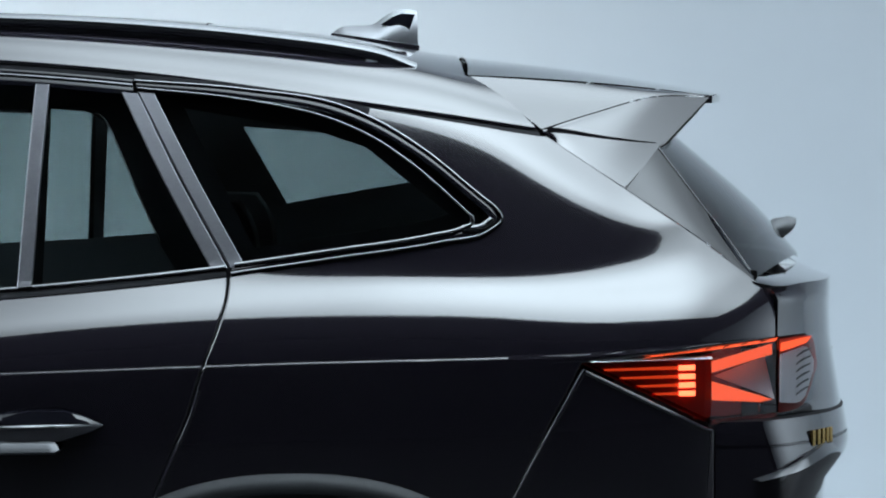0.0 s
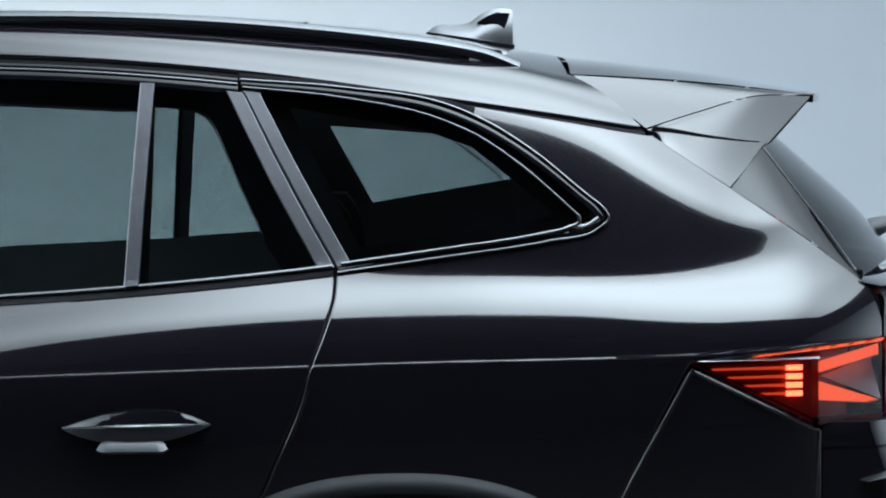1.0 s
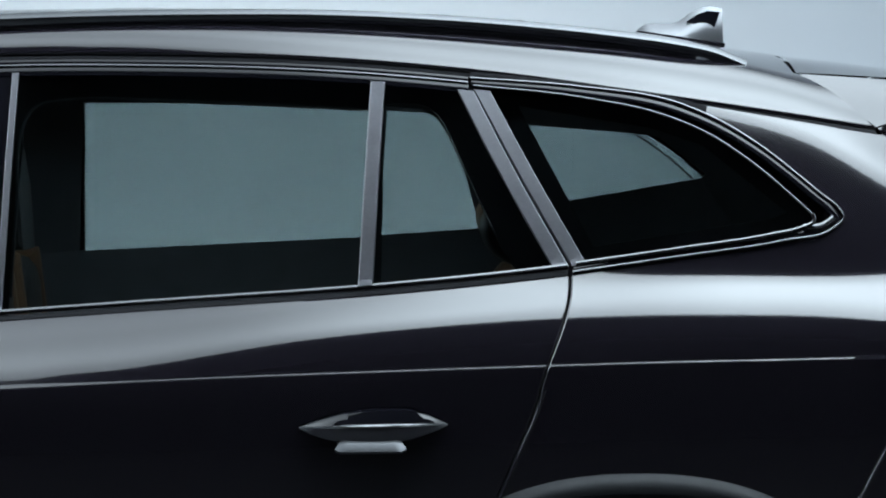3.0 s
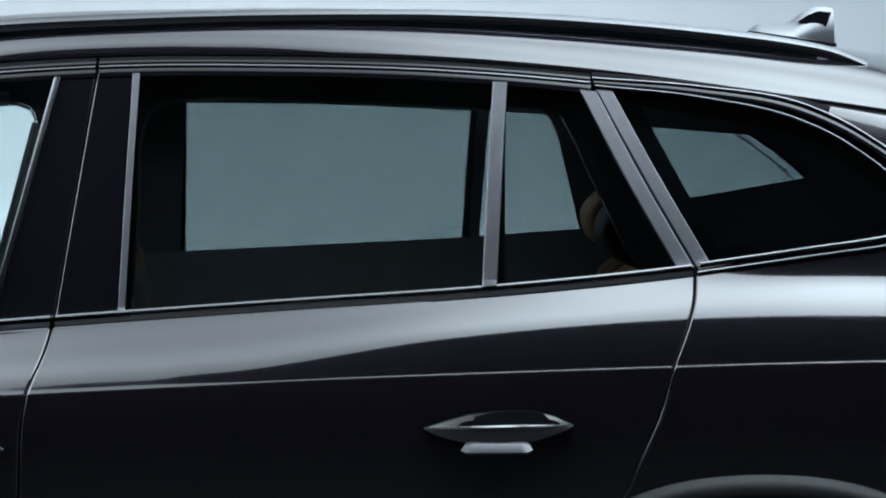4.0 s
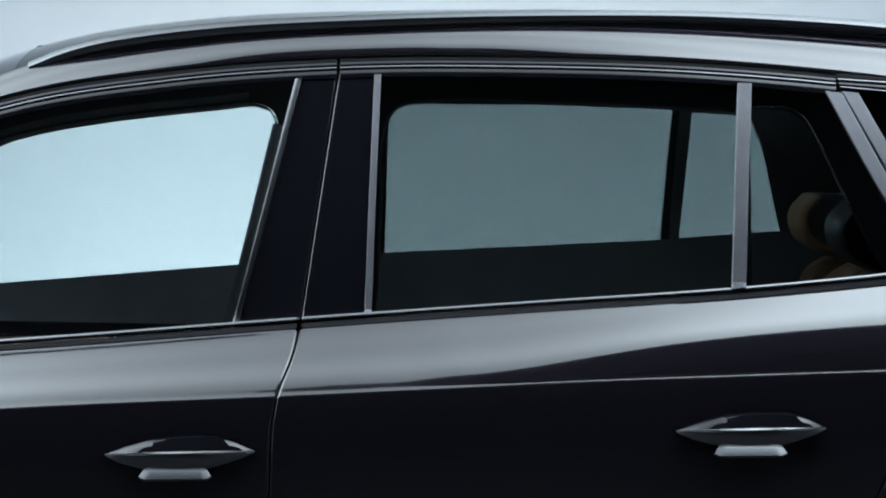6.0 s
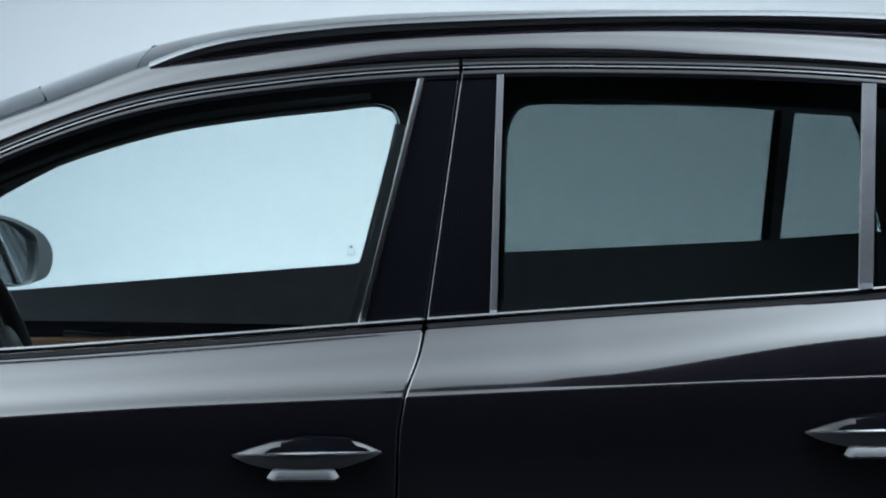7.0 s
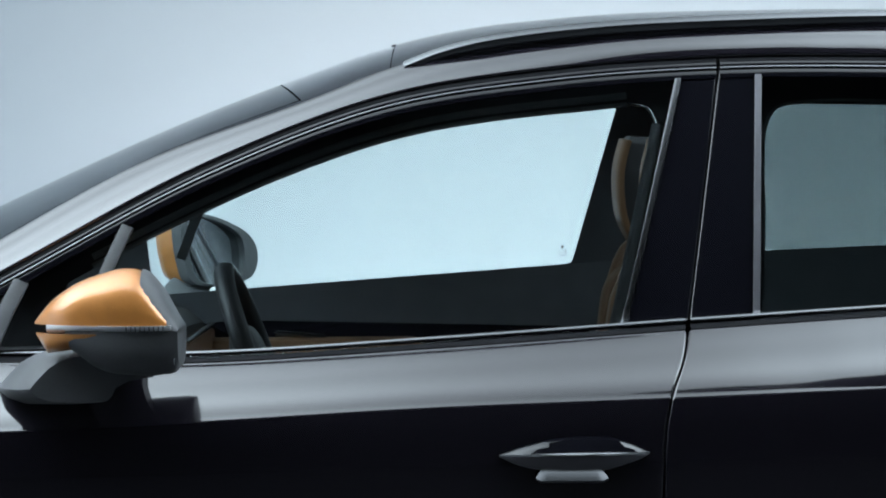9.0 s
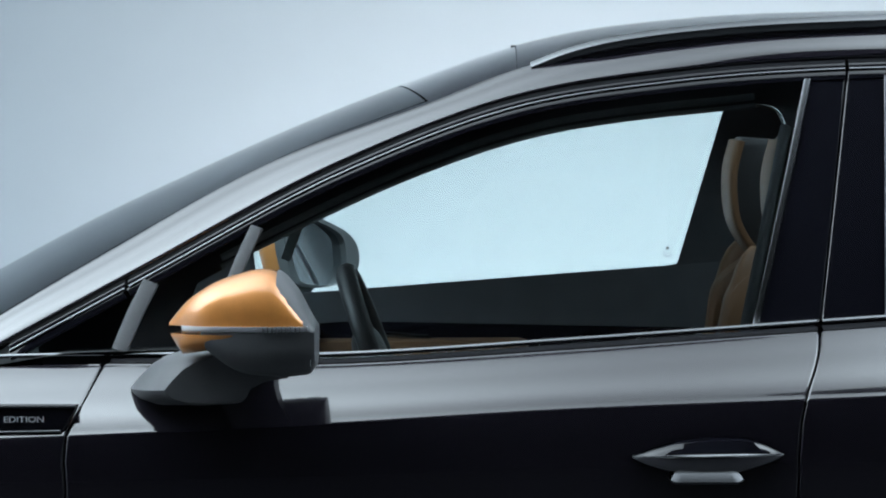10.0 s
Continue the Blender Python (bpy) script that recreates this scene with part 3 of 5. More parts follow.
def build_side(s):
    # front wing
    wing = panel("front_wing", [dict(xl=const(-3.40), xr=left_of(gap_a), zlo=lambda x: np.maximum(front_arch(x), 0.30), zhi=lambda x: z_belt(x) - 0.002, nx=90, nz=24, edges="rtb")], PAINT, car, "glossy black front wing", s=s)
    # doors
    fd = panel("front_door", [dict(xl=right_of(gap_a), xr=left_of(gap_b), zlo=const(0.30), zhi=lambda x: z_belt(x) - 0.002, nx=110, nz=34)], PAINT, car, "glossy black front door", s=s)
    rd = panel("rear_door", [dict(xl=right_of(gap_b), xr=left_of(gap_c), zlo=lambda x: np.maximum(0.30, np.where(x > -0.36, rear_arch(x), 0.30)), zhi=lambda x: z_belt(x) - 0.002, nx=110, nz=34)], PAINT, car, "glossy black rear door", s=s)
    # quarter panel round the rear side window
    edge = lambda z: np.interp(z, [0.98, 1.02, 1.083, 1.10, 1.116, 1.178, 1.275, 1.368], [0.922, 0.922, 0.924, 0.908, 0.885, 0.806, 0.665, 0.530])
    low_q = lambda x: rear_arch(x) + 0.0
    qt = panel("quarter_panel", [
        dict(xl=right_of(gap_c), xr=const(0.462), zlo=lambda x: np.maximum(low_q(x), np.where(x > 0.44, 0.72, 0.3)), zhi=lambda x: dlo_low(x) - 0.001, nx=70, nz=50, edges="ltb"),
        dict(xl=const(0.462), xr=lambda z: np.interp(z, [0.72, 0.978, 0.992], [0.437, 0.577, 0.585]), zlo=const(0.72), zhi=const(0.988), nx=24, nz=30, edges="r", crease=False),
        dict(xl=const(0.462), xr=edge, zlo=lambda x: np.interp(x, [0.46, 0.59, 0.80, 0.93], [0.988, 0.9895, 1.0115, 1.0215]), zhi=const(1.222), nx=60, nz=70, edges="rb", crease=False),
        dict(xl=const(0.462), xr=edge, zlo=const(1.222), zhi=lambda x: z_seam(np.minimum(x, 0.534)) - 0.009, nx=60, nz=24, edges="rt", crease=False),
        dict(xl=const(0.20), xr=const(0.462), zlo=lambda x: dlo_high(x) + 0.001, zhi=lambda x: z_seam(x) - np.interp(x, [0.24, 0.5], [0.004, 0.009]), nx=40, nz=20, edges="tb", crease=False),
    ], PAINT, car, "glossy black rear quarter panel", s=s)
    # rear bumper corner below the lamp
    bc = panel("rear_bumper_corner", [dict(xl=lambda z: np.interp(z, [0.30, 0.765, 0.978], [0.401, 0.4705, 0.589]), xr=const(0.806), zlo=const(0.50), zhi=lambda x: np.interp(x, [0.59, 0.80], [0.972, 0.868]), nx=40, nz=30, edges="ltr", crease=False)], PAINT, car, "black rear bumper corner", s=s)
    # rolled edges of the panels along their gaps
    for q in ([(0.5895, 0.9755), (0.4715, 0.765), (0.420, 0.66)], [(0.592, 0.9695), (0.797, 0.868)], [(0.8045, 0.865), (0.7995, 0.79), (0.795, 0.70)]):
        strip("rolled_edge", np.array(q), 24, 0.0042, 0.0026, PAINT, bc, s=s, out=-0.0004, section=half_round(0.0032))
    zq = np.linspace(0.95, 0.70, 30)
    strip("rolled_edge", np.stack([gap_c(zq) + G + 0.001, zq], 1), 30, 0.0042, 0.0026, PAINT, qt, s=s, out=-0.0004, section=half_round(0.0030))
    # wheel arch lips
    for f, cx in ((rear_arch, 0.10), (front_arch, -2.68)):
        a = np.linspace(-0.46, 0.46, 60) + cx
        q = np.stack([a, f(a)], 1)
        keep = q[:, 0] > -3.4
        q = q[keep]
        rings = [[np.array((x, s * (half(x, max(z, 0.5)) + o), z + d)) for o, d in ((-0.01, 0.004), (0.004, -0.002), (0.014, -0.012), (0.018, -0.022), (0.016, -0.032), (-0.03, -0.045))] for x, z in q]
        part("wheel_arch_lip", loft(rings, wrap=False), ARCH, car, "dark grey plastic wheel arch lip", smooth=True)
    sill = [[np.array((x, s * (0.90 + o), z)) for o, z in ((0.0, 0.31), (0.02, 0.29), (0.015, 0.22), (-0.1, 0.18))] for x in np.linspace(-2.25, -0.35, 12)]
    part("sill_cladding", loft(sill, wrap=False), PLASTIC, car, "grey plastic sill", smooth=True)

    # belt mouldings: chrome over a black weather strip
    bx = lambda x: np.stack([x, z_belt(x)], 1)
    for nm, a, b, own in (("front", -2.225, -1.064, fd), ("rear", -1.055, -0.002, rd)):
        x = np.linspace(a, b, 40)
        strip("window_seal", np.stack([x, z_belt(x) + 0.004], 1), 60, 0.013, 0.002, RUBBER, own, "black rubber window seal", s=s)
        strip("belt_moulding", np.stack([x, z_belt(x) + 0.0135], 1), 60, 0.0075, 0.006, CHROME, own, "chrome belt moulding", s=s)
    xw = np.linspace(-2.42, -2.236, 12)
    strip("belt_moulding", np.stack([xw, z_belt(xw) + 0.014], 1), 20, 0.006, 0.005, CHROME, wing, "chrome belt moulding", s=s)
    # quarter window surround: outer thin chrome, black, inner chrome
    lo = [(0.006, 1.1365), (0.186, 1.161), (0.357, 1.185), (0.440, 1.204), (0.460, 1.222), (0.450, 1.240), (0.427, 1.259), (0.323, 1.345), (0.260, 1.385), (0.195, 1.414), (0.025, 1.4445), (-0.157, 1.4605)]
    strip("window_surround", lo, 160, 0.0045, 0.006, CHROME, qt, "chrome window surround", s=s)
    mid = [(0.008, 1.1425), (0.186, 1.167), (0.35, 1.190), (0.43, 1.209), (0.446, 1.222), (0.438, 1.236), (0.415, 1.256), (0.315, 1.338), (0.252, 1.377), (0.19, 1.404), (0.02, 1.4365), (-0.155, 1.4535)]
    strip("surround_seal", mid, 160, 0.012, 0.003, PIANO, qt, "black gloss surround", s=s)
    inn = [(0.012, 1.150), (0.186, 1.1735), (0.34, 1.1955), (0.392, 1.207), (0.410, 1.216), (0.408, 1.228), (0.385, 1.250), (0.300, 1.324), (0.240, 1.364), (0.18, 1.391), (0.02, 1.428), (-0.152, 1.448)]
    strip("inner_surround", inn[:6], 60, 0.0075, 0.007, CHROME, qt, "chrome lower surround", s=s)
    strip("inner_surround", inn[5:], 90, 0.003, 0.005, CHROME, qt, "thin chrome line", s=s)
    tip = [(0.392, 1.2065), (0.425, 1.2085), (0.444, 1.221)]
    strip("surround_tip", tip, 12, 0.013, 0.006, CHROME, qt, "chrome corner piece", s=s)

    # top of the windows: black gloss channel with a chrome line, split at the doors
    def header(a, b, own, n):
        x = np.linspace(a, b, n)
        strip("roof_channel", np.stack([x, z_seam(x) - 0.006], 1), n, 0.011, 0.001, RUBBER, own, "black roof channel", s=s, out=-0.003)
        strip("header_moulding", np.stack([x, z_seam(x) - 0.0195], 1), n, 0.005, 0.005, CHROME, own, "thin chrome window moulding", s=s)
        strip("header_frame", np.stack([x, z_seam(x) - 0.0135], 1), n, 0.009, 0.004, PIANO, own, "black gloss window frame", s=s)
        if s < 0 or own is rd:
            strip("header_frame", np.stack([x, z_seam(x) - 0.029], 1), n, 0.016, 0.0025, PIANO, own, "black gloss window frame", s=s)

    header(-2.20, -0.999, fd, 90)
    header(-0.993, -0.1605, rd, 70)
    header(-2.395, -2.206, wing, 20)
    x = np.linspace(-0.1575, 0.24, 40)
    strip("roof_channel", np.stack([x, (z_seam(x) + dlo_high(x)) / 2 + 0.003], 1), 40, 0.011, 0.002, RUBBER, qt, "black roof channel", s=s)
    x = np.linspace(-0.20, -0.11, 8)
    strip("channel_joint", np.stack([x, z_seam(x) - 0.005], 1), 10, 0.010, 0.001, RUBBER, qt, "black channel joint", s=s, out=-0.007)
    x = np.linspace(0.20, 0.532, 40)
    strip("roof_channel", np.stack([x, z_seam(x) - 0.004], 1), 40, 0.012, 0.001, RUBBER, qt, "black roof channel", s=s, out=-0.002)

    # pillars
    zt, zb_ = lambda x: z_seam(x) - 0.034, lambda x: z_belt(x) + 0.016

    def lean(x0, z0, x1, z1, d=0.0):
        return lambda z: x0 + d + (x1 - x0) * (z - z0) / (z1 - z0)

    bl = lean(-1.162, 1.068, -1.063, 1.470)
    bg = lean(-1.058, 1.069, -0.996, 1.487)
    br = lean(-0.946, 1.083, -0.929, 1.472)
    blk = dict(zlo=zb_, zhi=lambda x: z_seam(x) - 0.022, nx=14, nz=30, crease=False)
    panel("pillar_cover", [dict(xl=lambda z: bl(z) + 0.004, xr=lambda z: bg(z) - G, **blk)], PIANO, fd, "gloss black pillar cover", s=s)
    panel("pillar_cover", [dict(xl=lambda z: bg(z) + G, xr=lambda z: br(z) - 0.004, **blk)], PIANO, rd, "gloss black pillar cover", s=s)
    strip("pillar_strip", [(-1.1655, 1.060), (-1.112, 1.27), (-1.0605, 1.482)], 30, 0.011, 0.005, CHROME, fd, "satin chrome pillar strip", s=s, level=((1.0685, 0.06), (1.4725, 0.04)))
    strip("pillar_strip", [(-0.9465, 1.070), (-0.938, 1.28), (-0.9285, 1.490)], 30, 0.0115, 0.005, SATIN, rd, "satin metal pillar strip", s=s, level=((1.0825, 0.06), (1.478, 0.02)))
    strip("division_bar", [(-0.3375, 1.100), (-0.325, 1.29), (-0.3115, 1.470)], 30, 0.0245, 0.009, SATIN, rd, "brushed aluminium division bar", s=s, level=((1.1195, 0.10), (1.4575, -0.04)))
    strip("pillar_strip", [(-0.002, 1.125), (-0.098, 1.302), (-0.176, 1.462)], 30, 0.0245, 0.005, SATIN, rd, "brushed aluminium pillar strip", s=s, level=((1.1475, 0.14), (1.443, -0.12)))
    strip("pillar_strip", [(0.030, 1.125), (-0.068, 1.304), (-0.147, 1.459)], 30, 0.0235, 0.005, SATIN, qt, "brushed aluminium pillar strip", s=s, level=((1.1515, 0.14), (1.4425, -0.12)))
    # front corner window strip and triangle
    strip("corner_strip", [(-2.212, 1.026), (-2.186, 1.090), (-2.163, 1.138)], 20, 0.027, 0.006, PLASTIC, fd, "grey corner strip", s=s)
    strip("corner_strip", [(-2.034, 1.120), (-2.010, 1.180), (-1.988, 1.228)], 20, 0.021, 0.006, PLASTIC, fd, "grey quarter-light strip", s=s)

    # glass
    zg = lambda x: z_seam(x) - (0.030 if s < 0 else 0.020)
    pane("window_glass", zb_, zg, lean(-2.21, 1.03, -2.15, 1.15), lambda z: bl(z), 60, 20, CLEAR, fd, s=s, label="clear door glass")
    pane("window_glass", zb_, zg, lambda z: br(z), lambda z: const(-0.325)(z), 40, 16, PRIVACY, rd, s=s, label="dark tinted door glass")
    pane("window_glass", zb_, zg, lambda z: const(-0.325)(z), lean(-0.013, 1.140, -0.166, 1.455), 30, 16, PRIVACY, rd, s=s, label="dark tinted fixed glass")
    zq = lambda x: np.where(x < 0.18, dlo_high(np.minimum(x, 0.44)) - 0.010, dlo_high(np.minimum(x, 0.44)) - 0.012)
    pane("window_glass", lambda x: dlo_low(np.minimum(x, 0.44)) + 0.012, zq, lean(0.012, 1.145, -0.150, 1.440), const(0.43), 50, 16, PRIVACY, qt, s=s, label="dark tinted side glass")
    pane("window_glass", zb_, lambda x: np.maximum(z_seam(x) - 0.03, z_belt(x) + 0.018), const(-2.37), lean(-2.232, 1.021, -2.195, 1.12), 20, 8, PRIVACY, wing, s=s, label="dark corner window")
    # handles
    handle(-0.447, 0.893, rd, s)
    handle(-1.372, 0.862, fd, s)
    return fd, rd, qt, wing


near = build_side(-1)
far = build_side(1)


# ---------------------------------------------------------------- roof, pillars and windscreen
up_x = [(-2.50, -0.755, 1.035), (-2.406, -0.738, 1.091), (-2.245, -0.693, 1.186), (-1.975, -0.647, 1.334), (-1.701, -0.603, 1.440), (-1.524, -0.592, 1.501), (-1.231, -0.60, 1.543), (-0.926, -0.60, 1.561), (-0.40, -0.60, 1.557), (-0.103, -0.60, 1.536), (0.191, -0.595, 1.505), (0.323, -0.585, 1.486), (0.417, -0.565, 1.468)]
edge_y, edge_z = curve(*[(p[0], p[1]) for p in up_x]), curve(*[(p[0], p[2]) for p in up_x])
mid_z = curve((-2.60, 1.090), (-2.525, 1.131), (-2.332, 1.233), (-2.139, 1.322), (-1.958, 1.401), (-1.776, 1.472), (-1.553, 1.548), (-1.447, 1.572), (-1.245, 1.596), (-0.855, 1.608), (-0.486, 1.604), (-0.054, 1.581), (0.182, 1.556), (0.342, 1.527), (0.521, 1.505), (0.803, 1.461), (0.910, 1.440))


def build_roof():
    n, m = 150, 16
    for s in (-1, 1):
        u = np.linspace(0, 1, n)
        xl, xu = -2.42 + (0.530 + 2.42) * u, -2.46 + (0.413 + 2.46) * u
        lo = np.stack([xl, -half(xl, z_seam(xl) + 0.002), z_seam(xl) + 0.002], 1)
        hi = np.stack([xu, edge_y(xu), edge_z(xu)], 1)
        rows = []
        for f in np.linspace(0, 1, m):
            p = lo + (hi - lo) * f
            b = 4 * f * (1 - f) * np.interp(xl, [-1.7, -1.2], [0.085, 0.075]) * np.linalg.norm(hi - lo, axis=1)
            p[:, 1] -= b * 0.72
            p[:, 2] += b * 0.70
            rows.append(p)
        first = lo + (0, 0.02, -0.004)
        rows = [first] + rows
        p = np.array(rows)
        p[..., 1] *= -s
        mesh_ob("roof_side", p.reshape(-1, 3), grid_faces(len(rows), n, flip=s > 0), PAINT, car, "glossy black roof side and front pillar")

    def span(name, x0, x1, n, mat, label, ya=0.0, yb=1.0, sink=0.0, m=15, bow=(0, 0)):
        xs = np.linspace(x0, x1, n)
        rows = []
        for x in xs:
            ey, ez, mz = float(edge_y(x)), float(edge_z(x)), float(mid_z(x))
            f = np.linspace(-yb, yb, 2 * m + 1)
            rows.append(np.stack([x + 0 * f, f * -ey, mz - sink - (mz - ez) * np.abs(f) ** 2.2], 1))
        for end, r in ((bow[0], 0), (bow[1], -1)):  # an end line that runs back towards the sides
            if end:
                f = np.linspace(-yb, yb, 2 * m + 1)
                x = rows[r][:, 0] + end * (np.abs(f) ** 1.6 - 1)
                rows[r] = np.stack([x, f * -edge_y(x), mid_z(x) - sink - (mid_z(x) - edge_z(x)) * np.abs(f) ** 2.2], 1)
        p = np.array(rows)
        return mesh_ob(name, p.reshape(-1, 3), grid_faces(n, 2 * m + 1), mat, car, label)

    span("roof", -1.7035, -1.5525, 3, PAINT, "glossy black front roof panel", bow=(0.07, 0))
    rg = span("roof_glass", -1.551, -0.049, 60, ROOFGLASS, "dark tinted glass roof")
    rg.visible_shadow = False
    span("roof", -0.046, 0.411, 30, PAINT, "glossy black rear roof panel")
    ws = span("windscreen", -2.56, -1.707, 12, SCREEN, "raked windscreen", yb=0.985, bow=(0, 0.07))
    ws.visible_shadow = False
    # dark ceramic border of the windscreen: top and both edges
    for s in (-1, 1):
        xs = np.linspace(-2.5, -1.72, 40)
        rows = [np.stack([xs, s * -edge_y(xs) * f, mid_z(xs) - (mid_z(xs) - edge_z(xs)) * f**2.2 - 0.004], 1) for f in np.linspace(0.955, 0.985, 4)]
        p = np.array(rows)
        mesh_ob("windscreen_border", p.reshape(-1, 3), grid_faces(4, 40, flip=s > 0), PIANO, ws, "black ceramic border")
    xs = np.linspace(-1.99, -1.718, 12)
    f = np.linspace(-0.97, 0.97, 21)
    p = np.array([np.stack([x + 0 * f, f * -float(edge_y(x)), float(mid_z(x)) - (float(mid_z(x)) - float(edge_z(x))) * np.abs(f) ** 2.2 - 0.004], 1) for x in xs])
    mesh_ob("windscreen_border", p.reshape(-1, 3), grid_faces(12, 21), PIANO, ws, "black ceramic border")
    # roof glass seams
    for x in (-1.553, -0.486, -0.048):
        f = np.linspace(-0.35, 0.35, 31)
        pts = np.stack([x + 0 * f, f * -float(edge_y(x)), float(mid_z(x)) - (float(mid_z(x)) - float(edge_z(x))) * np.abs(f) ** 2.2], 1)
        part("roof_seal", sweep(pts, np.tile((0, 0, 1.0), (31, 1)), [(-0.008, -0.004), (-0.005, 0.0006), (0.005, 0.0006), (0.008, -0.004)]), RUBBER, car, "black roof seal", smooth=True)
    # headliner
    for x0, x1, fa, fb in ((-1.74, -1.50, -1, 1), (-0.12, 0.55, -1, 1), (-1.51, -0.11, -1, -0.78), (-1.51, -0.11, 0.78, 1)):
        f = np.linspace(fa, fb, 21 if fb - fa > 1 else 5)
        p = np.array([np.stack([x + 0 * f, f * -float(edge_y(x)) * 0.98, float(mid_z(x)) - 0.05 - (float(mid_z(x)) - float(edge_z(x))) * np.abs(f) ** 2.2], 1) for x in np.linspace(x0, x1, 16)])
        mesh_ob("headliner", p.reshape(-1, 3), grid_faces(16, len(f), flip=True), HEADLINER, car, "charcoal fabric headliner")
    # roof rails
    for s in (-1, 1):
        base = [(-1.528, 1.498), (-1.47, 1.520), (-1.42, 1.5335), (-1.32, 1.550), (-1.231, 1.5595), (-0.926, 1.5745), (-0.60, 1.579), (-0.395, 1.5765), (-0.102, 1.5585), (0.08, 1.539), (0.20, 1.522), (0.27, 1.507), (0.325, 1.485)]
        q = path(base, 120)
        y = np.interp(q[:, 0], [-1.53, -1.4, 0.2, 0.33], [0.600, 0.612, 0.610, 0.592])
        pts = np.stack([q[:, 0], s * y, q[:, 1]], 1)
        nm = np.tile((0, s * 0.55, 0.83), (120, 1))
        rail = part("roof_rail", sweep(pts, nm, [(-0.011, -0.012), (-0.012, -0.004), (-0.008, 0.003), (0.0, 0.005), (0.008, 0.003), (0.012, -0.004), (0.011, -0.012)]), CHROME, car, "silver roof rail", smooth=True)
        foot = pts[6:-6] - (0, s * 0.008, 0.020)
        part("rail_base", sweep(foot, nm[6:-6], [(-0.010, -0.012), (-0.010, 0.008), (0.010, 0.008), (0.010, -0.012)]), RUBBER, rail, "black rail base", smooth=True)


build_roof()


# ---------------------------------------------------------------- tail
def ruled(name, a, b, n, m, mat, parent, label="", bulge=0.0, way=(0, 0, 1), power=1.0, s=1):
    """A sheet between two lines, swollen in its middle."""
    pa, pb = path(a, n), path(b, n)
    f = np.linspace(0, 1, m)[:, None, None]
    p = pa[None] + (pb - pa)[None] * f**power + np.array(way) * bulge * 4 * f * (1 - f)
    p[..., 1] *= s
    return mesh_ob(name, p.reshape(-1, 3), grid_faces(m, n, flip=s < 0), mat, parent, label)


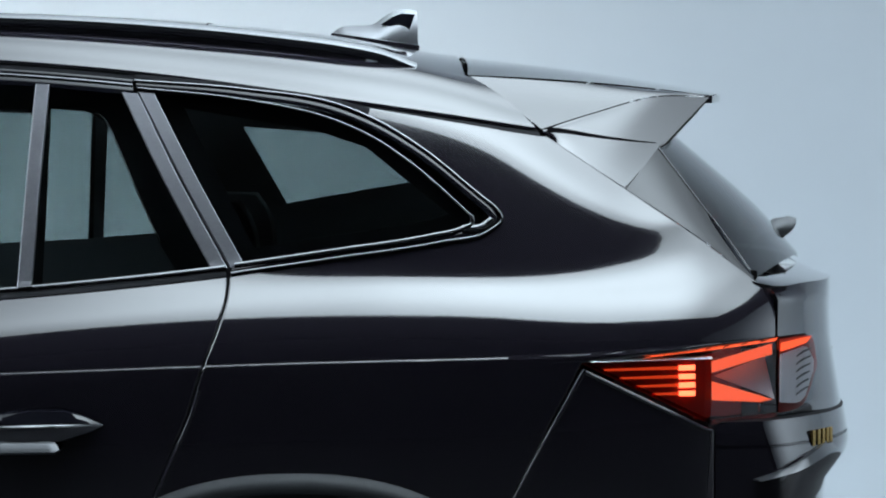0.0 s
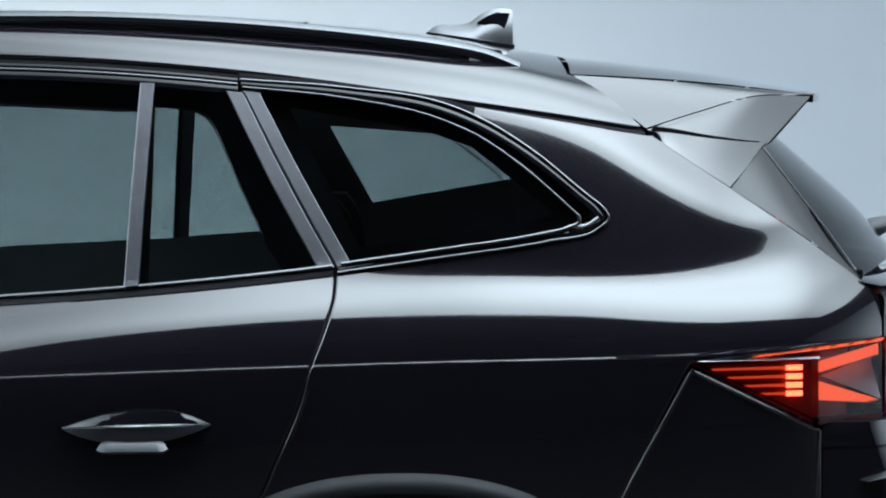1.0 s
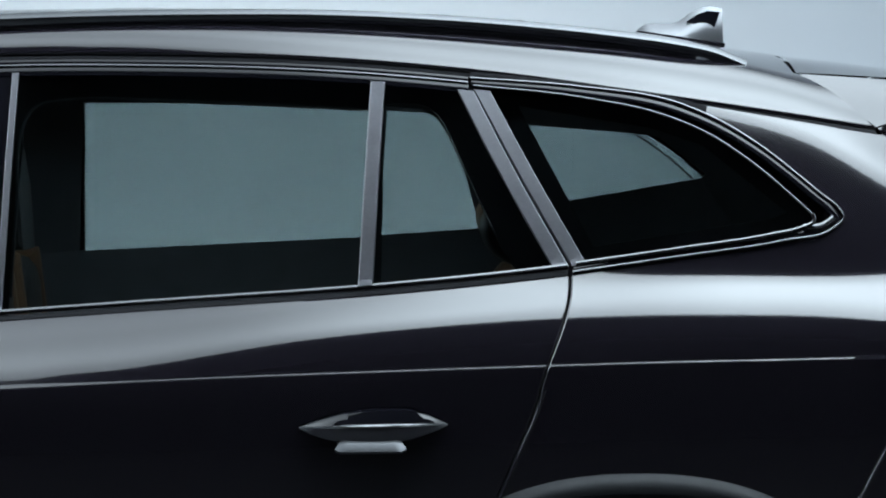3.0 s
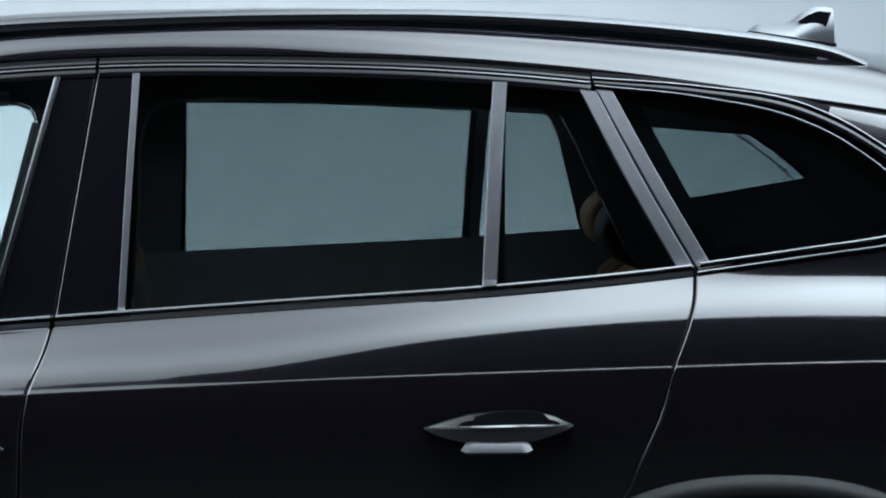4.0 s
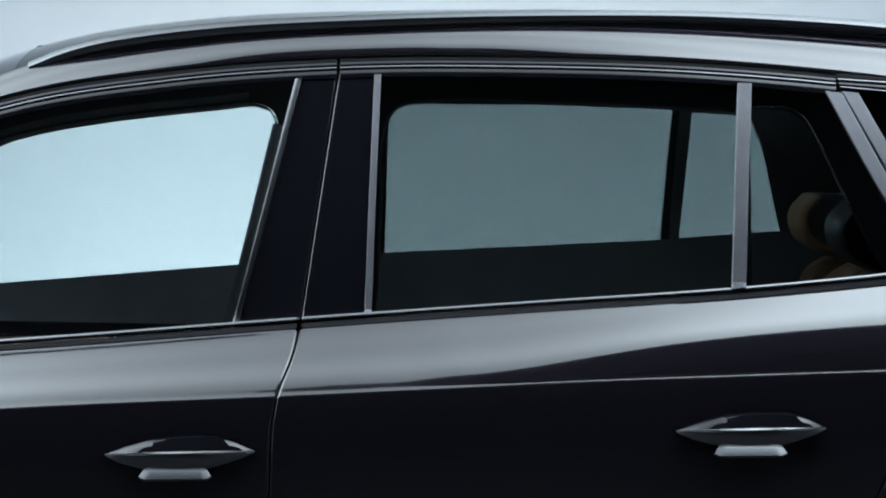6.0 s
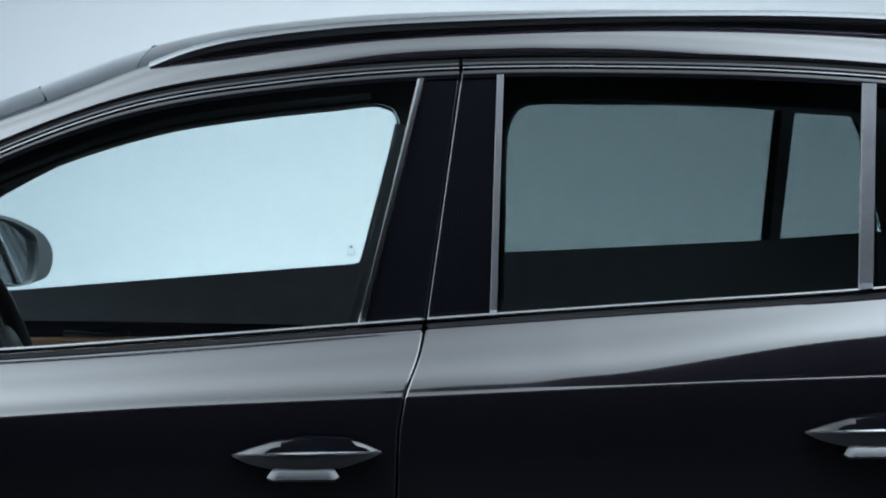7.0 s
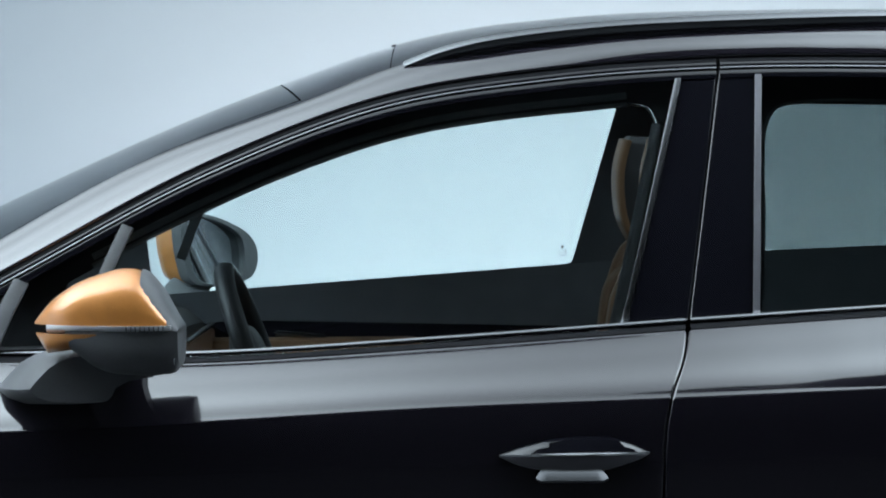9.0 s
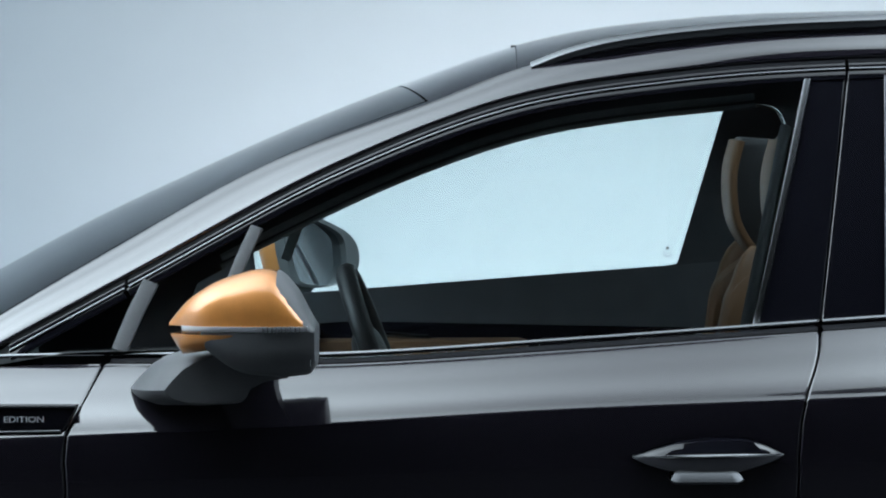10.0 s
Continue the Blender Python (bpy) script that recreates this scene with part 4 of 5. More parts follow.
def build_tail():
    gate = new("tailgate")
    gate.parent = car
    gate["label"] = "black tailgate with roof spoiler and raked glass"
    for s in (1, -1):
        # spoiler: top skin, sloping side fin, underside
        gate_top = [(0.417, -0.555, 1.470), (0.424, -0.40, 1.492), (0.426, -0.20, 1.508), (0.428, 0.0, 1.514)]
        trail = [(0.858, -0.43, 1.432), (0.885, -0.30, 1.436), (0.902, -0.15, 1.440), (0.908, 0.0, 1.441)]
        ruled("spoiler_top", gate_top, trail, 30, 24, PAINT, gate, "glossy black spoiler", bulge=0.006, s=s)
        tip = (0.858, -0.432, 1.4318)
        fold = [(0.537, -0.686, 1.374), (0.64, -0.606, 1.404), (0.745, -0.522, 1.430), tip]
        ruled("spoiler_shoulder", [(0.421, -0.560, 1.468), (0.56, -0.525, 1.459), (0.70, -0.485, 1.448), tip], fold, 30, 10, PAINT, gate, "glossy black spoiler shoulder", bulge=0.002, way=(0, -0.6, 0.8), s=s)
        ruled("spoiler_front_edge", [(0.421, -0.560, 1.468), (0.440, -0.600, 1.444), (0.490, -0.648, 1.404), (0.537, -0.684, 1.374)], [(0.421, -0.555, 1.450), (0.44, -0.59, 1.425), (0.49, -0.635, 1.385), (0.537, -0.67, 1.355)], 12, 3, PAINT, gate, s=s)
        fin = ruled("spoiler_fin", [(0.538, -0.688, 1.372), (0.64, -0.608, 1.402), (0.745, -0.525, 1.428), (0.857, -0.434, 1.429)], [(0.542, -0.690, 1.364), (0.59, -0.704, 1.331), (0.635, -0.715, 1.300), (0.677, -0.722, 1.272)], 30, 16, PAINT, gate, "glossy black spoiler fin", bulge=0.006, way=(0, -0.9, 0.4), s=s)
        # raised tapering strip that paints in the dark reflection along the fin
        fa = path([(0.538, -0.688, 1.372), (0.64, -0.608, 1.402), (0.745, -0.525, 1.428), (0.857, -0.434, 1.429)], 30)
        fb = path([(0.542, -0.690, 1.364), (0.59, -0.704, 1.331), (0.635, -0.715, 1.300), (0.677, -0.722, 1.272)], 30)
        g = ((fa + (fb - fa) * (0.53 + 0.09 * np.sin(np.linspace(0, math.pi, 30)))[:, None] + np.array((0, -0.9, 0.4)) * 0.0060) * (1, s, 1))[1:28]
        wdt = np.linspace(0.0075, 0.0006, len(g))
        bm = loft([[q + (0, s * 0.006, w), q + (0, -s * 0.0012, w), q + (0, -s * 0.0012, -w), q + (0, s * 0.006, -w)] for q, w in zip(g, wdt)])
        part("spoiler_dark_strip", bm, RUBBER, gate, "thin dark strip drawn for the fin's dark reflection")
        ruled("spoiler_underside", [(0.677, -0.712, 1.274), (0.79, -0.53, 1.365), (0.856, -0.43, 1.424)], [(0.66, -0.62, 1.29), (0.72, -0.3, 1.36), (0.75, 0.0, 1.37)], 20, 6, RUBBER, gate, "black spoiler underside", s=s)
        lip = path([(0.855, -0.435, 1.428), (0.885, -0.30, 1.432), (0.902, -0.15, 1.436), (0.908, 0.0, 1.437)], 30) * (1, s, 1)
        part("spoiler_lip", sweep(lip, np.tile((0, 0, 1.0), (30, 1)), [(-0.006, -0.010), (-0.007, 0.002), (0.006, 0.004), (0.006, -0.010)]), PAINT, gate, "black spoiler lip", smooth=True)
        # rear screen and its black side panels
        ea = [(0.678, -0.728, 1.270), (0.742, -0.745, 1.227), (0.814, -0.762, 1.176), (0.886, -0.778, 1.117)]
        eb = [(0.741, -0.660, 1.340), (0.796, -0.690, 1.263), (0.855, -0.720, 1.181), (0.897, -0.750, 1.1165)]
        ec = [(0.800, 0.0, 1.362), (0.895, 0.0, 1.296), (0.985, 0.0, 1.226), (1.078, 0.0, 1.124)]
        ruled("screen_side_panel", ea, eb, 24, 8, PIANO, gate, "gloss black screen side panel", bulge=0.004, way=(0.5, -0.7, 0.5), s=s)
        edge = path(eb, 24) * (1, s, 1)
        part("screen_edge", sweep(edge, np.tile((0.55, -0.75 * s, 0.35), (24, 1)), half_round(0.0022)), PAINT, gate, "rounded panel edge", smooth=True)
        g = ruled("rear_glass", eb, ec, 24, 20, REARGLASS, gate, "dark tinted rear screen", bulge=0.032, way=(0.75, -0.1, 0.6), s=s)
        # painted lower gate, as a wrap from the side gap to the middle
        zs = np.r_[np.linspace(0.55, 0.79, 10), np.linspace(0.80, 0.84, 8), 0.85, 0.86, 0.87, 0.8799, 0.8801, np.linspace(0.888, 1.0189, 16), 1.0201, np.linspace(1.03, 1.105, 10)]
        xc = curve((0.55, 1.00), (0.70, 1.058), (0.77, 1.075), (0.80, 1.106), (0.815, 1.112), (0.84, 1.110), (0.90, 1.100), (0.95, 1.091), (1.0, 1.082), (1.06, 1.080), (1.105, 1.084))
        xg = lambda z: np.interp(z, [0.55, 0.87, 0.90, 1.016, 1.083, 1.105], [0.812, 0.812, 0.850, 0.927, 0.930, 0.915])
        yg = lambda z: np.interp(z, [0.55, 0.87, 0.90, 1.016, 1.083, 1.105], [-0.868, -0.868, -0.85, -0.800, -0.792, -0.785])
        for nm, zz, mat, lb in (("bumper_skin", zs[zs < 0.845], PAINT, "black lower tail panel"), ("gate_lower_skin", zs[(zs > 0.83) & (zs < 0.88)], PAINT, "glossy black tailgate skin"), ("gate_skin", zs[zs > 0.88], PAINT, "glossy black tailgate skin")):
            rows = []
            for z in zz:
                x0, x1 = float(xg(z)), float(xc(z))
                xi = float(np.interp(z, [0.8799, 0.88, 1.0199, 1.02], [x0, 0.927, 0.927, x0]))
                w0 = 1 - (1 - max(0.0, (xi - x0) / (x1 - x0))) ** (1 / 5.2)
                w = w0 + (1 - w0) * np.linspace(0, 1, 36)
                xs, ys = x0 + (x1 - x0) * (1 - (1 - w) ** 5.2), yg(z) * (1 - w) ** 1.15
                if z < 0.88:  # a flat flank first, then the turn round the corner
                    xt, yt = np.interp(z, [0.79, 0.8799], [0.930, 0.897]), np.interp(z, [0.79, 0.8799], [-0.846, -0.852])
                    xs = np.r_[np.linspace(x0, xt, 9)[:8], xt + (x1 - xt) * (1 - (1 - np.linspace(0, 1, 28)) ** 5.2)]
                    ys = np.r_[np.linspace(yg(z), yt, 9)[:8], yt * (1 - np.linspace(0, 1, 28)) ** 1.15]
                rows.append(np.stack([xs, ys, z + 0 * xs], 1))
            p = np.array(rows)
            p[..., 1] *= s
            mesh_ob(nm, p.reshape(-1, 3), grid_faces(len(zz), len(w), flip=s < 0), mat, gate, lb)
            if nm == "gate_lower_skin":  # the shelf under the lamp
                shelf = np.array([p[-1], p[-1] * (0.955, 0.91, 1) + (0.02, 0, 0.0035)])
                mesh_ob("lamp_shelf", shelf.reshape(-1, 3), grid_faces(2, len(w), flip=s < 0), RUBBER, gate, "black shelf under the lamp")
        ruled("gate_shelf", [(0.890, -0.786, 1.111), (0.915, -0.785, 1.1055), (0.983, -0.70, 1.1055), (1.034, -0.60, 1.1055), (1.072, -0.45, 1.1055), (1.083, -0.25, 1.1055), (1.0842, 0.0, 1.1055)], [(0.875, -0.77, 1.122), (0.880, -0.755, 1.123), (0.900, -0.66, 1.126), (0.930, -0.56, 1.128), (0.975, -0.42, 1.131), (1.020, -0.23, 1.133), (1.045, 0.0, 1.134)], 24, 5, PAINT, gate, "glossy black gate edge", s=s)
    for s in (1, -1):
        # pieces added behind the skin to keep the lamps' red glow out of the gaps
        part("lamp_blocker", box((0.03, 0.06, 0.26), (0.885, s * 0.725, 1.0), 0.004), SHELL, gate, "added black panel that blocks the lamp's glow")
        part("lamp_blocker", box((0.15, 0.012, 0.14), (0.905, s * 0.585, 0.955), 0.003), SHELL, gate, "added black panel that blocks the lamp's glow")
        part("lamp_blocker", box((0.13, 0.12, 0.012), (0.895, s * 0.64, 1.030), 0.003), SHELL, gate, "added black panel that blocks the lamp's glow")
        part("gap_blocker", box((0.020, 0.020, 0.066), (0.926, s * 0.772, 1.058), 0.003), RUBBER, gate, "added black filler that blocks the lamp's glow in the gap")
        # bumper ledge facing up; the light on it is painted in as silver-grey
        blade = path([(0.884, -0.872, 0.7823), (0.940, -0.862, 0.797), (0.985, -0.80, 0.811), (1.030, -0.70, 0.825), (1.075, -0.50, 0.828), (1.098, -0.20, 0.829), (1.102, 0.0, 0.829)], 30) * (1, s, 1)
        wdt = np.interp(np.linspace(0, 1, 30), [0, 0.25, 0.6, 1], [0.001, 0.010, 0.016, 0.018])
        away = np.array((0.35, -0.75 * s, 0.0))
        part("bumper_ledge", loft([[q + away * 0.012 + (0, 0, -w), q - away * 0.004 + (0, 0, w), q - away * 0.02 + (0, 0, w), q - away * 0.02 + (0, 0, -w)] for q, w in zip(blade, wdt)]), SILVER, gate, "upward bumper ledge, its brightness painted in silver-grey", smooth=True)
    # wiper park cover
    bm = loft([[(0.985 + d + r * math.cos(a) * 0.45, -0.06 + r * math.sin(a) * 1.3, 1.168 + h + r * math.cos(a) * 0.62) for a in np.linspace(0, 2 * math.pi, 17)[:-1]] for d, h, r in ((-0.02, -0.035, 0.020), (0.005, -0.002, 0.030), (0.022, 0.010, 0.036), (0.050, 0.014, 0.036), (0.066, 0.014, 0.030), (0.072, 0.013, 0.016))])
    wip = part("rear_wiper", bm, PLASTIC, gate, "black rear wiper pivot", smooth=True)
    # lettering on the gate: gold bars and badge
    def skin(y, z):
        xa, ya = (0.911, 0.8495) if z < 0.88 else (float(xg(z)), -float(yg(z)))
        return xa + (float(xc(z)) - xa) * (1 - (abs(y) / ya) ** 4.52)

    for y in (-0.758, -0.742, -0.726, -0.710, -0.694):
        part("badge_letter", box((0.006, 0.010, 0.027), (skin(y, 0.842) + 0.002, y, 0.842), 0.0015, Matrix.Rotation(radians(-34), 3, "Z")), GOLD, gate, "gold letter bar")
    for y in (-0.30, -0.27, -0.24, -0.21):
        part("badge_letter", box((0.010, 0.018, 0.030), (skin(y, 0.955) + 0.003, y, 0.955), 0.0015), GOLD, gate, "gold letter bar")
    return gate


gate = build_tail()


# ---------------------------------------------------------------- tail lamp
def build_lamp(s):
    lamp = new("tail_lamp")
    lamp.parent = car
    lamp["label"] = "lit red and clear tail lamp"

    def at(x, z, d=0.0):
        """Lamp face: the side wedge, then the facet that turns to the rear."""
        y = np.interp(x, [0.58, 0.808, 0.925, 1.00, 1.03], [-0.928, -0.868, -0.800, -0.69, -0.60])
        return (x - d * 0.25, s * -(abs(float(y)) - d), z)

    def sheet(name, pts, mat, d, label="", thick=0.004, parent=lamp, tilt=0.0):
        bm = bmesh.new()
        vs = [bm.verts.new(at(x, z, d + (z - 0.90) * tilt)) for x, z in pts]
        f = bm.faces.new(vs)
        r = bmesh.ops.extrude_face_region(bm, geom=[f])
        for g in r["geom"]:
            if isinstance(g, bmesh.types.BMVert):
                g.co.y -= s * thick
        return part(name, bm, mat, parent, label)

    sheet("side_housing", [(0.590, 0.986), (0.808, 0.984), (0.806, 0.880)], LAMPDARK, 0.040, "dark red housing", 0.02)
    sheet("rear_housing", [(0.808, 0.984), (0.927, 1.012), (0.927, 0.886), (0.806, 0.880)], LAMPDARK, 0.085, "dark red housing", 0.02)
    # four light bars with hot ends
    for i, (z, a) in enumerate(((0.972, 0.630), (0.9575, 0.657), (0.943, 0.686), (0.929, 0.712))):
        sheet("light_bar", [(a, z - 0.0015), (a, z + 0.0015), (0.785, z + 0.003), (0.785, z - 0.003)], LAMPRED, 0.022, "dim red light bar")
        sheet("led", [(0.757, z - 0.0042), (0.757, z + 0.0042), (0.785, z + 0.0042), (0.785, z - 0.0042)], LEDHOT, 0.019, "bright red light")
    # C-shaped light and the clear blades
    sheet("light_blade", [(0.814, 0.981), (0.925, 1.006), (0.925, 0.988), (0.814, 0.962)], LED, 0.020, "glowing red blade")
    sheet("light_blade", [(0.814, 0.948), (0.905, 0.918), (0.925, 0.911), (0.90, 0.908), (0.814, 0.916)], LED, 0.020, "glowing red blade")
    sheet("reflector", [(0.826, 0.955), (0.925, 0.983), (0.925, 0.913)], LAMPWHITE, 0.004, "silver reflector", 0.004, lamp, 0.60)

    def overlay(name, top, low, mat, out, label="", n=10, m=6):
        """A piece that lies on the curve of the tailgate."""
        a, b_ = path(top, n), path(low, n)
        rings = []
        for f in np.linspace(0, 1, m):
            q = a + (b_ - a) * f
            z = q[:, 1]
            x0 = np.interp(z, [0.87, 0.90, 1.016, 1.083], [0.812, 0.850, 0.927, 0.930])
            y0 = np.interp(z, [0.87, 0.90, 1.016, 1.083], [0.868, 0.85, 0.800, 0.792])
            x1 = np.interp(z, [0.84, 0.90, 0.95, 1.0, 1.06], [1.110, 1.100, 1.091, 1.082, 1.080])
            k = np.clip(1 - (q[:, 0] - x0) / (x1 - x0), 0, 1) ** (1.15 / 5.2)
            rings.append(np.stack([q[:, 0] + out * 0.5, s * (y0 * k + out * 0.85), z], 1))
        return part(name, loft(rings, wrap=False), mat, lamp, label, smooth=True)

    overlay("gate_reflector", [(0.930, 1.014), (0.970, 1.015), (0.998, 1.014), (1.014, 0.966)], [(0.930, 0.888), (0.952, 0.889), (0.972, 0.893), (1.012, 0.955)], LAMPDARK, 0.001, "dark red lamp base")
    overlay("reflector", [(0.930, 0.988), (0.960, 0.994), (0.985, 0.997), (1.004, 0.970)], [(0.930, 0.906), (0.950, 0.903), (0.970, 0.902), (1.002, 0.952)], LAMPWHITE, 0.004, "silver reflector")
    overlay("light_blade", [(0.930, 1.008), (0.965, 1.012), (0.996, 1.014)], [(0.930, 0.993), (0.962, 0.999), (0.984, 1.003)], LED, 0.006, "glowing red blade")
    for i in range(6):
        z = 0.915 + 0.013 * i
        overlay("light_rib", [(0.962, z + 0.003), (0.975, z + 0.010), (0.988 + 0.0015 * i, z + 0.014)], [(0.962, z), (0.975, z + 0.006), (0.988 + 0.0015 * i, z + 0.011)], PLASTIC, 0.007, "fine lens rib", 6, 2)
    glaze = overlay("gate_lens", [(0.928, 1.017), (0.970, 1.0185), (1.000, 1.018), (1.017, 0.966)], [(0.928, 0.884), (0.952, 0.886), (0.973, 0.889), (1.015, 0.955)], CLEARLENS, 0.011, "clear lens")
    glaze.visible_shadow = False
    for i in range(7):
        x = 0.69 + 0.033 * i
        z = 0.9925 + 0.0028 * i
        sheet("light_rib", [(x, z - 0.001), (x + 0.035, z + 0.007), (x + 0.048, z + 0.009), (x + 0.034, z + 0.002)], LED, 0.001, "thin red light rib", 0.001)
    # opaque white strip puts in the bright line along the clear lens's edge
    sheet("lens_edge", [(0.597, 0.9875), (0.808, 0.9870), (0.809, 0.9915), (0.622, 0.9912)], LAMPWHITE, -0.141, "white strip drawn for the bright line on the lens edge", 0.003, lamp, 1.6)
    # lens: clear outer skin, red over the lower rim
    a = sheet("side_lens", [(0.588, 0.989), (0.808, 0.989), (0.807, 0.877)], CLEARLENS, 0.004, "clear red-tinted lens")
    b = sheet("rear_lens", [(0.808, 0.989), (0.925, 1.017), (0.925, 0.884), (0.807, 0.877)], CLEARLENS, 0.004, "clear lens")
    d = sheet("top_facet", [(0.592, 0.9895), (0.80, 1.0095), (0.925, 1.0195), (0.812, 0.9895)], CLEARLENS, 0.004, "red top facet")
    e = sheet("lower_rim", [(0.600, 0.984), (0.807, 0.884), (0.925, 0.890), (0.925, 0.883), (0.807, 0.877), (0.590, 0.986)], REDLENS, 0.002, "red lens rim")
    for o in (a, b, d, e):
        o.visible_shadow = False


build_lamp(-1)
build_lamp(1)


# ---------------------------------------------------------------- antenna
def build_antenna():
    ant = new("roof_antenna")
    ant.parent = car
    ant["label"] = "shark-fin roof antenna in silver and black"
    xs = np.linspace(0, 1, 24)
    L, x0 = 0.168, 0.178
    hgt = curve((0.0, 0.004), (0.12, 0.022), (0.30, 0.030), (0.50, 0.040), (0.65, 0.062), (0.80, 0.077), (0.95, 0.080), (1.0, 0.079))
    wid = curve((0.0, 0.010), (0.3, 0.030), (0.7, 0.030), (1.0, 0.022))
    base = mid_z(x0 + L * xs) - 0.012
    rings = []
    for x, b in zip(xs, base):
        h, w = float(hgt(x)) + 0.010, float(wid(x))
        a = np.linspace(0, math.pi, 15)
        rings.append([(x0 + L * x, w * math.cos(t) * (1 - 0.75 * math.sin(t) ** 3), b + h * math.sin(t)) for t in a])
    part("fin", loft(rings), SILVER, ant, "silver-grey fin", smooth=True)
    for s in (-1, 1):
        q = [(0.58, 0.045), (0.70, 0.062), (0.82, 0.0735), (0.97, 0.0755), (0.93, 0.055), (0.90, 0.043)]
        bm = bmesh.new()
        vs = [bm.verts.new((x0 + L * u, s * (0.0135 - 0.09 * (h - 0.045)), float(mid_z(x0 + L * u)) - 0.006 + h)) for u, h in q]
        f = bm.faces.new(vs)
        r = bmesh.ops.extrude_face_region(bm, geom=[f])
        for g in r["geom"]:
            if isinstance(g, bmesh.types.BMVert):
                g.co.y += s * 0.004
        part("fin_inset", bm, PIANO, ant, "black inset")
    part("antenna_foot", box((0.172, 0.066, 0.014), (x0 + L / 2 + 0.002, 0, float(mid_z(x0 + L / 2)) + 0.002), 0.005, Matrix.Rotation(radians(8.5), 3, "Y")), PAINT, ant, smooth=True)


build_antenna()


# ---------------------------------------------------------------- outside mirrors
def cushion_plate(at, u, v, ru, rv, k=3.2, thick=0.003, grow=0.0):
    """A rounded plate about a point, spanned by u and v."""
    at, u, v = np.array(at, float), np.array(u, float), np.array(v, float)
    n = np.cross(u, v)
    th = np.linspace(0, 2 * math.pi, 41)[:-1]
    sg = lambda q: np.sign(q) * abs(q) ** (2 / k)
    return loft([[at + u * (ru + g) * sg(math.cos(t)) + v * (rv + g) * sg(math.sin(t)) + n * d for t in th] for g, d in ((grow, 0), (0, thick))])


def build_mirror(s):
    mir = new("door_mirror")
    mir.parent = car
    mir["label"] = "door mirror with copper-orange cap and grey plastic foot"
    top = curve((-2.110, 1.086), (-2.095, 1.105), (-2.046, 1.144), (-2.0, 1.162), (-1.961, 1.1695), (-1.938, 1.165), (-1.915, 1.140), (-1.889, 1.090))
    yin = curve((-2.11, 0.985), (-2.05, 0.955), (-1.95, 0.93), (-1.88, 0.925))
    yout = curve((-2.11, 1.010), (-2.07, 1.055), (-2.0, 1.085), (-1.94, 1.095), (-1.88, 1.09))

    def ring(x, lo, hi, n=20, k=2.4, full=False, grow=0.0):
        a, b = float(yin(x)) - grow, float(yout(x)) + grow
        c, r = (a + b) / 2, (b - a) / 2
        th = np.linspace(0, math.pi, n)
        return [(x, s * (c + r * np.sign(math.cos(t)) * abs(math.cos(t)) ** (2 / k)), lo + (hi - lo) * abs(math.sin(t)) ** (2 / k)) for t in th]

    xs = np.r_[-2.110, -2.107, -2.10, np.linspace(-2.09, -1.893, 22)]
    part("mirror_cap", loft([ring(x, 1.081, float(top(x))) for x in xs]), ORANGE, mir, "copper-orange painted cap", smooth=True)
    part("mirror_cap_lower", loft([ring(x, 1.068 + 0 * x, np.interp(x, [-2.107, -2.09, -2.02, -2.004], [1.062, 1.034, 1.044, 1.060])) for x in np.linspace(-2.107, -2.004, 12)]), ORANGE, mir, "copper-orange lower cap", smooth=True)
    part("turn_signal", loft([ring(x, 1.0815, 1.068, k=3.5, grow=0.0025) for x in np.linspace(-2.088, -1.886, 16)]), LAMPWHITE, mir, "clear turn signal strip", smooth=True)
    for i in range(9):
        x = -1.955 + 0.0072 * i
        part("signal_rib", box((0.0025, 0.003, 0.009), (x, s * (float(yout(x)) + 0.002), 1.0755), 0.0006), PLASTIC, mir)
    # grey housing, foot and rim
    low = curve((-2.06, 1.050), (-2.0, 1.008), (-1.95, 1.000), (-1.90, 1.001), (-1.882, 1.006), (-1.8755, 1.016))
    part("housing", loft([ring(x, 1.0725, float(low(x)), k=3.2, grow=-0.001) for x in np.linspace(-2.055, -1.8755, 22)]), PLASTIC, mir, "grained grey plastic housing", smooth=True)
    part("mirror_rim", loft([ring(x, 1.070, float(top(x - 0.009)), grow=-0.002) for x in np.linspace(-1.936, -1.8755, 18)]), PLASTIC, mir, "grey plastic rim", smooth=True)
    part("mirror_glass", cushion_plate((-1.884, s * 1.008, 1.045), (0, 1, 0), (0, 0, 1), 0.075, 0.036), MIRROR, mir, "mirror glass")
    foot = np.array([(-2.104, 1.0313), (-2.130, 1.023), (-2.150, 1.011), (-2.170, 0.991), (-2.1857, 0.9723), (-2.183, 0.966), (-2.173, 0.957), (-2.1457, 0.9474), (-2.09, 0.9465), (-2.0407, 0.9497), (-2.032, 0.958), (-2.0248, 0.9734), (-1.9993, 0.9869), (-1.9536, 0.994), (-1.95, 1.03), (-2.0, 1.045)])
    mid = np.array((-2.03, 1.005))
    rings = [[(q[0], s * y, q[1]) for q in mid + (foot - mid) * k + (dx, 0)] for y, k, dx in ((0.862, 1.0, 0.0), (0.890, 1.0, 0.0), (0.925, 0.99, 0.006), (0.960, 0.96, 0.018), (0.990, 0.92, 0.032), (1.010, 0.85, 0.044))]
    part("mirror_foot", loft(rings), PLASTIC, mir, "grey plastic foot", smooth=True)
    return mir


build_mirror(-1)


